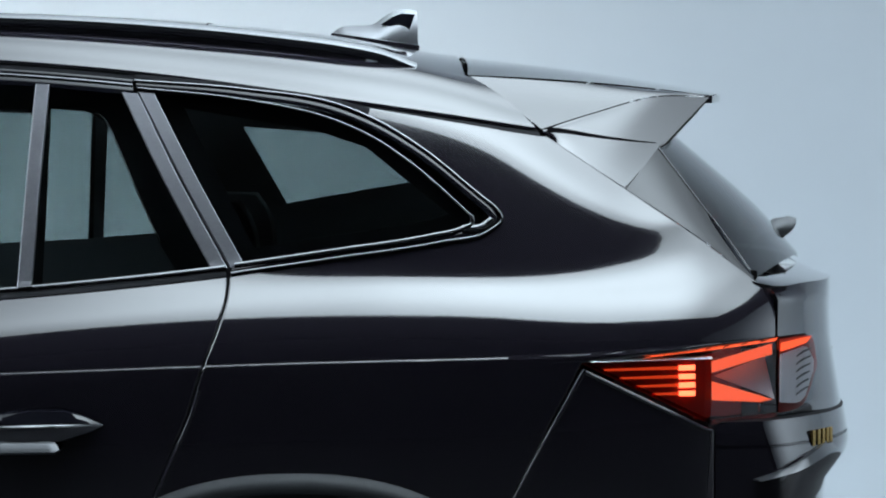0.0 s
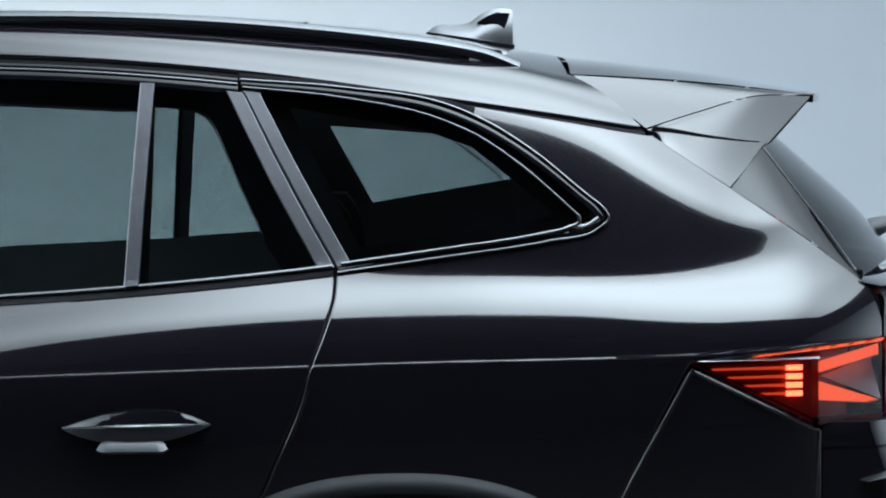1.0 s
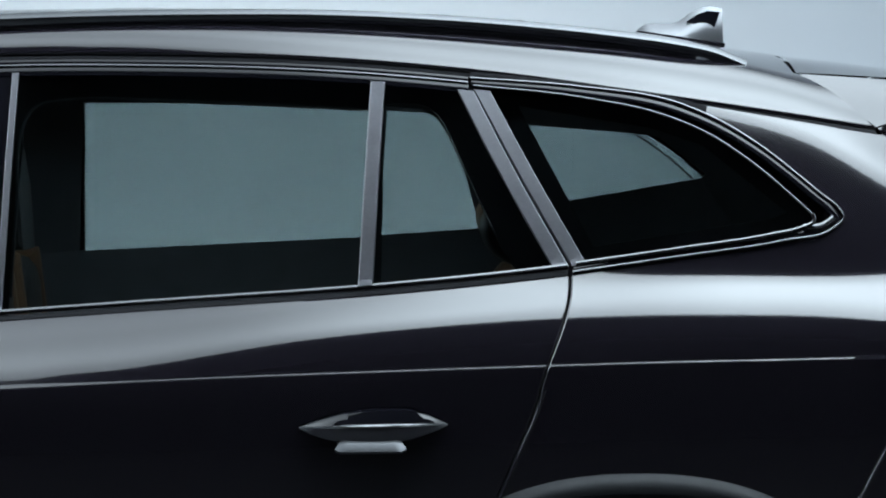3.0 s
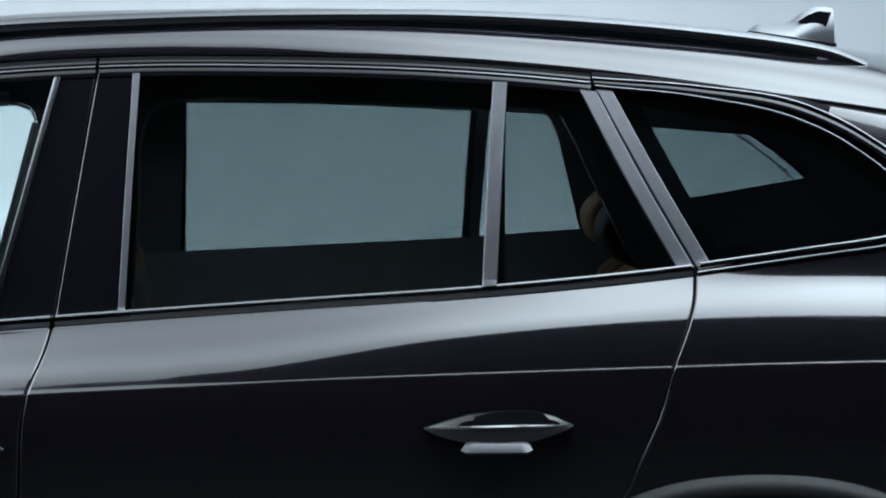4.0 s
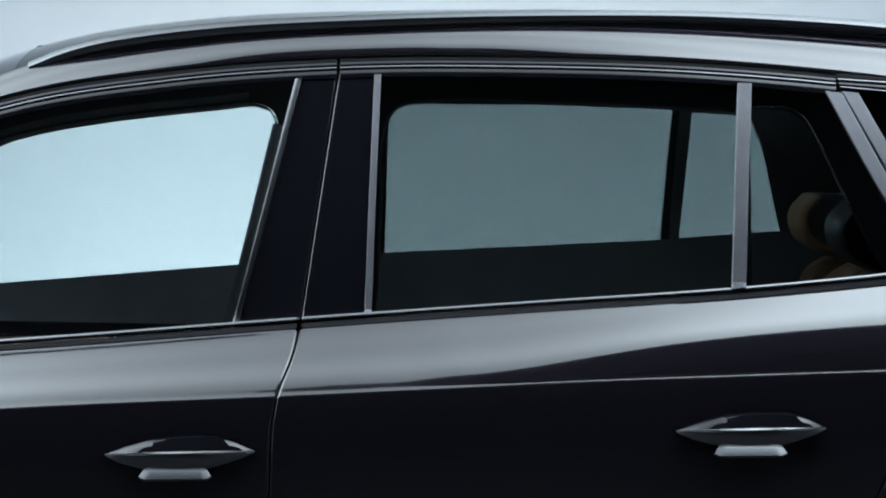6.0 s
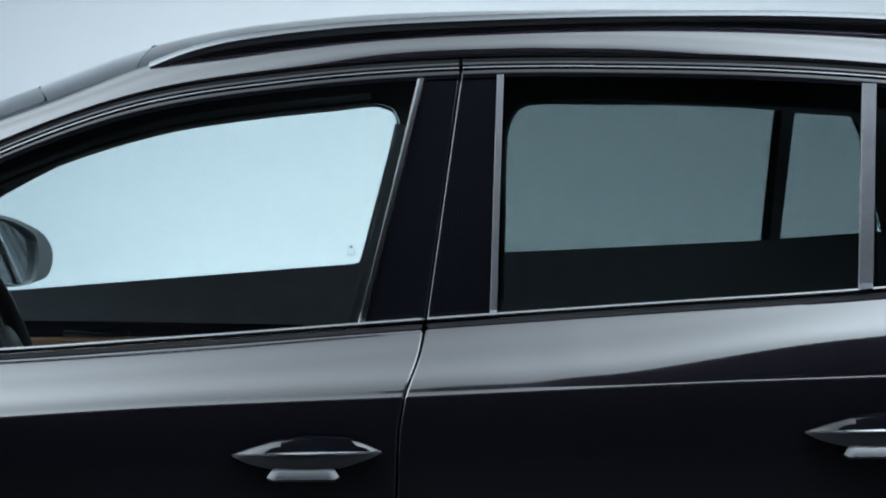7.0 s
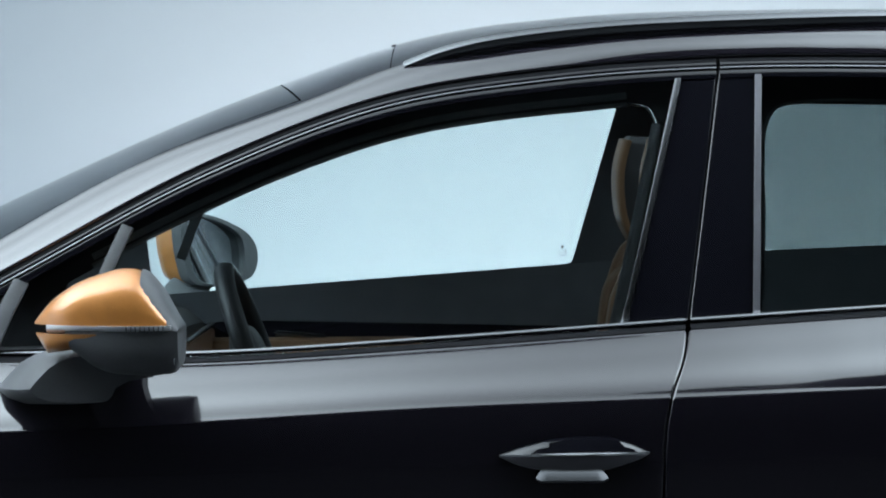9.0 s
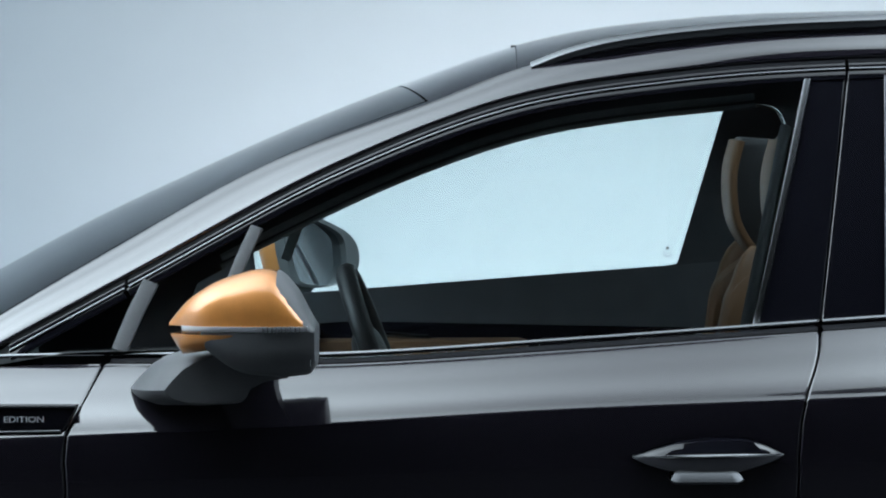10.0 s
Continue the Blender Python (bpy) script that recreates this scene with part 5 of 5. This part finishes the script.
def build_far_mirror():
    """The passenger side's mirror, its glass turned towards the driver."""
    mir = new("door_mirror")
    mir.parent = car
    mir["label"] = "door mirror with copper-orange cap and grey plastic foot"
    n, u, v = np.array((0.500, -0.860, 0.100)), np.array((0.8645, 0.5026, 0.0)), np.array((-0.050, 0.086, 0.995))
    at = np.array((-1.97, 0.99, 1.13))
    rim = path([(-0.092, 0.060), (-0.065, 0.083), (-0.019, 0.079), (0.034, 0.060), (0.073, 0.036), (0.091, 0.008), (0.090, -0.033), (0.077, -0.057), (0.047, -0.069), (-0.021, -0.077), (-0.070, -0.066), (-0.086, -0.02), (-0.092, 0.03), (-0.092, 0.060)], 60)[:-1]
    pane_ = path([(-0.074, 0.066), (-0.055, 0.074), (-0.022, 0.069), (0.027, 0.050), (0.052, 0.030), (0.058, 0.0), (0.056, -0.034), (0.044, -0.062), (-0.020, -0.070), (-0.052, -0.062), (-0.068, -0.029), (-0.076, 0.021), (-0.074, 0.066)], 60)[:-1]
    back = np.array((-0.80, 0.58, 0.0))

    def ring(line, k, d, to=n):
        return [at + u * q[0] * k + v * q[1] * k + to * d for q in line]

    def glass(d):  # the pane sits turned in its housing
        return [at + u * q[0] + v * q[1] + n * (d - 0.008 - 0.19 * q[0]) for q in pane_]

    part("housing", loft([ring(rim, 0.90, 0.052, back), ring(rim, 0.98, 0.030, back), ring(rim, 1.0, 0.0), ring(rim, 0.99, 0.006), ring(pane_, 1.03, 0.007), glass(0.002)], caps=False), PLASTIC, mir, "grained grey plastic housing", smooth=True)
    part("mirror_glass", loft([glass(-0.002), glass(0.002)]), MIRROR, mir, "mirror glass")
    part("mirror_cap", loft([ring(rim, 0.985, 0.024, back), ring(rim, 0.96, 0.055, back), ring(rim, 0.86, 0.085, back), ring(rim, 0.62, 0.110, back), ring(rim, 0.25, 0.122, back)]), ORANGE, mir, "copper-orange painted cap", smooth=True)
    p = path([(-2.13, 0.87, 0.975), (-2.08, 0.92, 1.00), (-2.03, 0.98, 1.06)], 8)
    th = np.linspace(0, 2 * math.pi, 21)[:-1]
    part("mirror_foot", loft([[q + np.array((0.05 * math.cos(t), 0.01 * math.cos(t), 0.020 * math.sin(t))) for t in th] for q in p]), PLASTIC, mir, "grey plastic foot", smooth=True)


build_far_mirror()


# ---------------------------------------------------------------- cabin
def trim_depth(s):
    def f(x, z):
        h = float(half(x, max(z, 0.95)))
        return s * (min(h, 0.90) - 0.045)
    return f


def build_cabin():
    shell = [(-2.30, 0.35), (-0.25, 0.35), (0.46, 0.80), (0.60, 0.96), (0.80, 1.10), (0.62, 1.275), (0.50, 1.34), (0.22, 1.395), (-0.16, 1.462), (-0.60, 1.495), (-1.0, 1.494), (-1.30, 1.474), (-1.45, 1.457), (-1.58, 1.427), (-1.72, 1.380), (-1.85, 1.322), (-2.02, 1.233), (-2.18, 1.148), (-2.36, 1.048), (-2.30, 0.9)]
    front = [(-2.09, 1.045), (-1.70, 1.072), (-1.216, 1.107), (-1.203, 1.118), (-1.122, 1.412), (-1.134, 1.426), (-1.28, 1.412), (-1.442, 1.379), (-1.680, 1.303), (-1.942, 1.188)]
    rear = [(-0.947, 1.127), (-0.332, 1.150), (-0.315, 1.424), (-0.60, 1.446), (-0.908, 1.449), (-0.925, 1.438)]
    small = [(-0.311, 1.153), (-0.095, 1.166), (-0.150, 1.39), (-0.170, 1.411), (-0.290, 1.419)]
    quart = [(0.085, 1.222), (0.378, 1.270), (0.390, 1.279), (0.290, 1.357), (0.270, 1.3635), (-0.006, 1.3875)]
    for s in (-1, 1):
        f = trim_depth(s)
        # on the near side the openings are seen from outside, a little wider
        holes = [front, rear, small, quart] if s > 0 else [
            [(-2.13, 1.008), (-1.70, 1.018), (-1.180, 1.050), (-1.100, 1.40), (-1.115, 1.425), (-1.28, 1.425), (-1.442, 1.394), (-1.680, 1.325), (-1.942, 1.210)],
            [(-0.935, 1.068), (-0.338, 1.098), (-0.323, 1.409), (-0.60, 1.423), (-0.868, 1.4275), (-0.886, 1.4255), (-0.900, 1.419), (-0.910, 1.409), (-0.916, 1.396)],
            [(-0.311, 1.102), (-0.072, 1.118), (-0.11, 1.179), (-0.199, 1.373), (-0.215, 1.397), (-0.241, 1.411), (-0.302, 1.416)],
            [(0.045, 1.178), (0.345, 1.222), (0.372, 1.232), (0.235, 1.345), (0.15, 1.375), (-0.075, 1.415)]]
        if s > 0:
            top = path([(-2.10, 1.175), (-2.02, 1.218), (-1.942, 1.261), (-1.85, 1.308), (-1.72, 1.364), (-1.58, 1.408), (-1.45, 1.434), (-1.28, 1.450), (-1.16, 1.4525), (-1.128, 1.4475), (-1.116, 1.432)], 30)
        else:
            top = path([(-2.09, 1.135), (-1.985, 1.191), (-1.87, 1.247), (-1.758, 1.297), (-1.683, 1.326), (-1.592, 1.357), (-1.49, 1.383), (-1.39, 1.399), (-1.295, 1.410), (-1.20, 1.419), (-1.15, 1.4245), (-1.122, 1.422), (-1.106, 1.408), (-1.102, 1.391)], 40)
        low = [(-2.09, 1.045), (-1.70, 1.072), (-1.22, 1.1065), (-1.206, 1.110), (-1.202, 1.120)] if s > 0 else [(-2.13, 1.008), (-1.70, 1.018), (-1.178, 1.050), (-1.165, 1.060)]
        holes[0] = low + [tuple(p) for p in top[::-1]]
        # the near side's trim has a darker colour than the far side's
        part("side_trim", plate(shell, holes, f, -s * 0.012), TRIM if s > 0 else NEAR_TRIM, car, "dark moulded side trim", smooth=False)
    # floor, dashboard, parcel area, rear bulkhead
    part("cabin_floor", box((2.75, 1.66, 0.03), (-0.90, 0, 0.40), 0.005), TRIM, car, "dark carpet floor")
    xs = [(-2.45, 1.00, 0.02), (-2.30, 1.025, 0.03), (-2.12, 1.030, 0.04), (-2.02, 1.015, 0.05), (-1.985, 0.985, 0.05), (-1.98, 0.90, 0.1), (-2.05, 0.60, 0.2)]
    dash = [[(x, y, z + 0.02 * (1 - (y / 0.82) ** 2)) for y in np.linspace(-0.82, 0.82, 17)] for x, z, _ in xs]
    d = part("dashboard", loft(dash, wrap=False), LEATHER, car, "black dashboard with cognac band", smooth=True)
    part("dash_band", box((0.02, 1.55, 0.06), (-1.972, 0, 0.945), 0.008), TAN, d, "cognac leather band", smooth=True)
    part("dash_blade", box((0.012, 1.5, 0.008), (-1.965, 0, 0.985), 0.003), CHROME, d, "thin chrome blade")
    # far door: arm rest in cognac with a chrome pull
    for s in (-1, 1):
        part("door_armrest", box((0.52, 0.09, 0.05), (-1.78, s * 0.745, 0.930), 0.02), TAN, car, "cognac door armrest", smooth=True)
        part("inner_door_pull", box((0.11, 0.03, 0.013), (-1.778, s * 0.735, 0.961), 0.006, Matrix.Rotation(radians(5), 3, "Y")), POLISHED, car, "chrome inner door pull", smooth=True)
        part("door_lining", box((0.86, 0.018, 0.20), (-1.60, s * 0.772, 0.885), 0.006, Matrix.Rotation(radians(1.3), 3, "Y")), PIANO, car, "black lower door lining", smooth=True)
    # window seals seen inside the near frames
    def seal(name, xz, n, r, mat, label, up=0.0):
        q = path(xz, n) + (0, up)
        f = trim_depth(-1)
        pts = np.array([(x, f(x, z) - 0.003, z) for x, z in q])
        part(name, sweep(pts, np.tile((0, -1.0, 0), (n, 1)), half_round(r)), mat, car, label, smooth=True)

    top = [(-2.05, 1.160), (-1.985, 1.193), (-1.87, 1.249), (-1.758, 1.299), (-1.683, 1.328), (-1.592, 1.359), (-1.49, 1.385), (-1.39, 1.401), (-1.295, 1.412), (-1.20, 1.421), (-1.15, 1.4265)]
    seal("frame_seal", top, 60, 0.004, TRIM, "dark rubber frame seal", 0.002)
    seal("frame_seal", top, 60, 0.006, TRIM, "dark rubber frame seal", 0.017)
    seal("seal_corner", [(-1.160, 1.4275), (-1.135, 1.4275), (-1.113, 1.419), (-1.104, 1.404), (-1.100, 1.388)], 20, 0.0028, POLISHED, "bright corner of the window seal")
    seal("frame_seal", [(-1.099, 1.392), (-1.138, 1.225), (-1.180, 1.050)], 20, 0.010, TRIM, "dark rubber frame seal")
    seal("frame_seal", [(-0.931, 1.10), (-0.925, 1.25), (-0.915, 1.395), (-0.908, 1.411), (-0.898, 1.421), (-0.884, 1.427), (-0.868, 1.429), (-0.60, 1.425), (-0.34, 1.411)], 50, 0.003, TRIM, "dark rubber frame seal")
    seal("seal_line", [(-0.300, 1.4175), (-0.236, 1.4155), (-0.213, 1.401), (-0.196, 1.372), (-0.165, 1.301), (-0.113, 1.188)], 40, 0.0016, POLISHED, "thin bright seal line")
    # load area behind the rear seats
    part("load_cover", box((0.55, 1.5, 0.02), (0.42, 0, 1.02), 0.006), TRIM, car, "dark load cover")
    # small plain grey patch on the far side trim, no lamp in it
    part("load_area_patch", box((0.046, 0.006, 0.030), (0.246, 0.800, 1.181), 0.002, Matrix.Rotation(radians(-8), 3, "Y")), PLASTIC, car, "small grey patch on the far load-area trim")
    part("bulkhead", box((0.04, 1.40, 0.6), (0.80, 0, 0.75), 0.005), TRIM, car)


build_cabin()


def cushion(sx, sy, sz, centre, k=3.0, turn=None, n=20, m=14):
    """A stuffed block: a super-ellipsoid."""
    rings = []
    p = 2 / k
    sg = lambda v: np.sign(v) * abs(v) ** p
    for a in np.linspace(-math.pi / 2 + 0.02, math.pi / 2 - 0.02, m):
        rings.append([(sx / 2 * sg(math.cos(a)) * sg(math.cos(b)), sy / 2 * sg(math.cos(a)) * sg(math.sin(b)), sz / 2 * sg(math.sin(a))) for b in np.linspace(0, 2 * math.pi, n, endpoint=False)])
    bm = loft(rings)
    if turn is not None:
        bmesh.ops.rotate(bm, matrix=turn, verts=bm.verts)
    bmesh.ops.translate(bm, vec=centre, verts=bm.verts)
    return bm


def seat(x, y, rear=False, edge=None):
    edge = edge or TAN
    st = new("rear_seat" if rear else "front_seat")
    st.parent = car
    st["label"] = "cognac and black leather seat"
    back = Matrix.Rotation(radians(16 if rear else 9), 3, "Y")
    part("cushion", cushion(0.52, 0.50, 0.18, (x - 0.30, y, 0.62)), TAN, st, smooth=True)
    part("backrest", cushion(0.15, 0.48, 0.56, (x - 0.01, y, 0.81 if rear else 0.86), turn=back), LEATHER, st, smooth=True)
    for o in (-0.20, 0.20):
        part("side_bolster", cushion(0.12, 0.10, 0.56, (x - 0.035, y + o, 0.80 if rear else 0.89), turn=back), TAN, st, "cognac side bolster", smooth=True)
    # one-piece head section: a black core with cognac edges that follow its hollow front line
    k, deep = (0.52, 0.13) if rear else (1.0, 0.085)
    x0, z0 = (x + 0.0035, 1.2446) if rear else (x - 0.033, 1.3676)
    front = path([(0.0, 0.0), (-0.0134, -0.055), (-0.0146, -0.1046), (-0.0038, -0.1654), (0.0192, -0.204), (0.038, -0.2263)], 24) * ((1.9 if rear else 1.0), k) + (x0, z0)
    ring = np.concatenate([front, [(x0 + deep + 0.02, front[-1][1]), (x0 + deep + 0.012, z0 - 0.10 * k), (x0 + deep, z0 - 0.02), (x0 + deep - 0.02, z0 + 0.008), (x0 + 0.012, z0 + 0.012)]])
    mid = ring.mean(0)
    part("headrest", loft([[(q[0], y + o, q[1]) for q in mid + (ring - mid) * g] for o, g in ((-0.125, 0.86), (-0.118, 0.95), (-0.09, 0.97), (0.09, 0.97), (0.118, 0.95), (0.125, 0.86))]), LEATHER, st, "black headrest", smooth=True)
    pts = np.stack([front[:, 0] + 0.008, 0 * front[:, 0] + y, front[:, 1]], 1)
    part("headrest_front", sweep(pts, np.tile((-1.0, 0, 0), (24, 1)), [(0.127 * np.sign(math.cos(t)) * abs(math.cos(t)) ** 0.4, 0.013 * np.sign(math.sin(t)) * abs(math.sin(t)) ** 0.7) for t in np.linspace(0, 2 * math.pi, 29)[:-1]]), edge, st, "leather front face of the headrest", smooth=True)
    low = path([(0.038, -0.2263), (-0.0007, -0.2537), (-0.0317, -0.298), (-0.0407, -0.342), (-0.045, -0.42), (-0.03, -0.60)], 20) * (1, k) + (x0 + (0.045 if rear else 0), z0)
    ring = np.concatenate([low, [(x0 + 0.10, z0 - 0.60 * k), (x0 + deep + 0.03, z0 - 0.35 * k), (x0 + deep + 0.015, z0 - 0.225 * k)]])
    mid = ring.mean(0)
    for o in (-0.19, 0.19):
        part("shoulder_wing", loft([[(q[0], y + o + d, q[1]) for q in mid + (ring - mid) * g] for d, g in ((-0.06, 0.72), (-0.05, 0.90), (-0.02, 1.0), (0.02, 1.0), (0.05, 0.90), (0.06, 0.72))]), edge, st, "leather shoulder wing", smooth=True)
    return st


seat(-1.060, -0.36)
seat(-1.081, 0.36)
seat(-0.10, -0.40, True, LEATHER)
seat(-0.082, 0.40, True)


def steering_wheel():
    m = Matrix.Translation((-1.795, -0.36, 0.972)) @ Matrix.Rotation(radians(70), 4, "Y")
    w = new("steering_wheel")
    w.parent = car
    w["label"] = "black leather steering wheel"
    R = 0.178
    rings = []
    for a in np.linspace(0, 2 * math.pi, 49):
        c = Vector((R * math.cos(a), R * math.sin(a), 0))
        u = c.normalized()
        rings.append([tuple(m @ (c + u * 0.0155 * math.cos(t) + Vector((0, 0, 0.0185 * math.sin(t))))) for t in np.linspace(0, 2 * math.pi, 13)[:-1]])
    part("rim", loft(rings, caps=False), LEATHER, w, smooth=True)
    hub = cushion(0.15, 0.19, 0.06, (0, 0, -0.01))
    bmesh.ops.transform(hub, matrix=m, verts=hub.verts)
    part("hub", hub, LEATHER, w, smooth=True)
    for a in (0, 180, 90):
        sp = box((0.17, 0.04, 0.018), (0.09, 0, -0.005), 0.006)
        bmesh.ops.transform(sp, matrix=m @ Matrix.Rotation(radians(a), 4, "Z") if a != 90 else m @ Matrix.Rotation(radians(180), 4, "Z"), verts=sp.verts)
        part("spoke", sp, LEATHER, w, smooth=True)


steering_wheel()


# ---------------------------------------------------------------- nose and wheels, so that the car stands whole
def build_nose():
    rows = []
    for x in np.linspace(-3.40, -2.45, 24):
        f = np.linspace(-1, 1, 25)
        e = float(half(x, float(z_belt(x)) - 0.002))
        zc_ = np.interp(x, [-3.4, -3.2, -2.9, -2.45], [0.90, 0.98, 1.05, 1.10])
        zb_ = float(z_belt(x)) - 0.004
        rows.append(np.stack([x + 0 * f, e * f, zc_ - (zc_ - zb_) * np.abs(f) ** 2.6], 1))
    p = np.array(rows)
    mesh_ob("bonnet", p.reshape(-1, 3), grid_faces(24, 25), PAINT, car, "glossy black bonnet")
    f = np.linspace(-1, 1, 25)
    rows = []
    for z in np.linspace(0.25, 0.90, 14):
        rows.append(np.stack([-3.40 - 0.22 * (1 - np.abs(f) ** 2.5) * np.interp(z, [0.25, 0.6, 0.9], [0.8, 1.0, 0.1]), 0.79 * f, z - 0 * f], 1))
    p = np.array(rows)
    mesh_ob("front_bumper", p.reshape(-1, 3), grid_faces(14, 25, flip=True), PAINT, car, "glossy black nose")


build_nose()


def wheel(x, s):
    w = new("wheel")
    w.parent = car
    cz, R = 0.355, 0.355
    prof = [(0.235, -0.11), (0.30, -0.118), (0.345, -0.105), (R, -0.08), (R, 0.08), (0.345, 0.105), (0.30, 0.118), (0.235, 0.11)]
    rings = [[(x + r * math.cos(a), s * 0.80 + o, cz + r * math.sin(a)) for a in np.linspace(0, 2 * math.pi, 49)[:-1]] for r, o in prof]
    part("tyre", loft(rings, caps=False), TYRE, w, smooth=True)
    prof = [(0.236, 0.10), (0.225, 0.09), (0.215, 0.06), (0.07, 0.075), (0.02, 0.08)]
    rings = [[(x + r * math.cos(a), s * (0.80 + o), cz + r * math.sin(a)) for a in np.linspace(0, 2 * math.pi, 49)[:-1]] for r, o in prof]
    part("rim", loft(rings), ALLOY, w, smooth=True)


for x in (-2.68, 0.10):
    for s in (-1, 1):
        wheel(x, s)


# ---------------------------------------------------------------- wing plaque and glass marks
def lettering(text, size, m, mat, name, parent, label):
    cu = bpy.data.curves.new("tmp", "FONT")
    cu.body, cu.size, cu.extrude = text, size, 0.0006
    ob = bpy.data.objects.new("tmp", cu)
    me = bpy.data.meshes.new_from_object(ob)
    bpy.data.objects.remove(ob)
    me.transform(m)
    me.materials.append(mat)
    out = new(name, me)
    out.parent = parent
    out["label"] = label


def plaque():
    wing = near[3]
    top, low = np.linspace(-2.62, -2.269, 14), np.linspace(-2.62, -2.293, 14)
    yb = -half(low, 0 * low + 0.904) - 0.003
    row = lambda x, dy, z: np.stack([x, yb + dy, 0 * x + z], 1)
    part("plaque", loft([row(top, 0.045, 0.9475), row(top, 0.006, 0.9475), row(top, 0.004, 0.946), row(low, 0.0, 0.905), row(low, 0.001, 0.9035), row(low, 0.02, 0.903)], wrap=False), PIANO, wing, "gloss black plaque", smooth=True)
    part("plaque_trim", sweep(row(top, 0.003, 0.9455), np.tile((0, -1.0, 0), (14, 1)), rounded(0.003, 0.003)), BRIGHT, wing, "chrome plaque edge", smooth=True)
    strip("plaque_trim", [(-2.62, 0.9015), (-2.40, 0.9025), (-2.294, 0.9045)], 16, 0.0045, 0.005, BRIGHT, wing, "chrome plaque edge")
    strip("plaque_trim", [(-2.2705, 0.944), (-2.281, 0.925), (-2.292, 0.907)], 10, 0.004, 0.005, BRIGHT, wing, "chrome plaque edge")
    y = float(-half(-2.33, 0.904)) - 0.0028
    lettering("EDITION", 0.0135, Matrix.Translation((-2.3865, y, 0.921)) @ Matrix.Rotation(radians(90), 4, "X") @ Matrix.Diagonal((1.25, 1, 1, 1)), LETTER, "lettering", wing, "silver lettering")


plaque()
for own, x, z in ((far[1], -0.279, 1.178), (far[1], -0.361, 1.180), (far[0], -1.224, 1.134), (far[2], 0.345, 1.283)):
    yy = float(half(x, z)) - 0.013
    part("glass_mark", join(box((0.012, 0.0006, 0.0016), (x, yy, z - 0.010), 0), box((0.006, 0.0006, 0.006), (x, yy, z + 0.008), 0), box((0.0012, 0.0006, 0.012), (x - 0.007, yy, z - 0.004), 0), box((0.0012, 0.0006, 0.012), (x + 0.007, yy, z - 0.004), 0)), PLASTIC, own, "small etched glass mark")
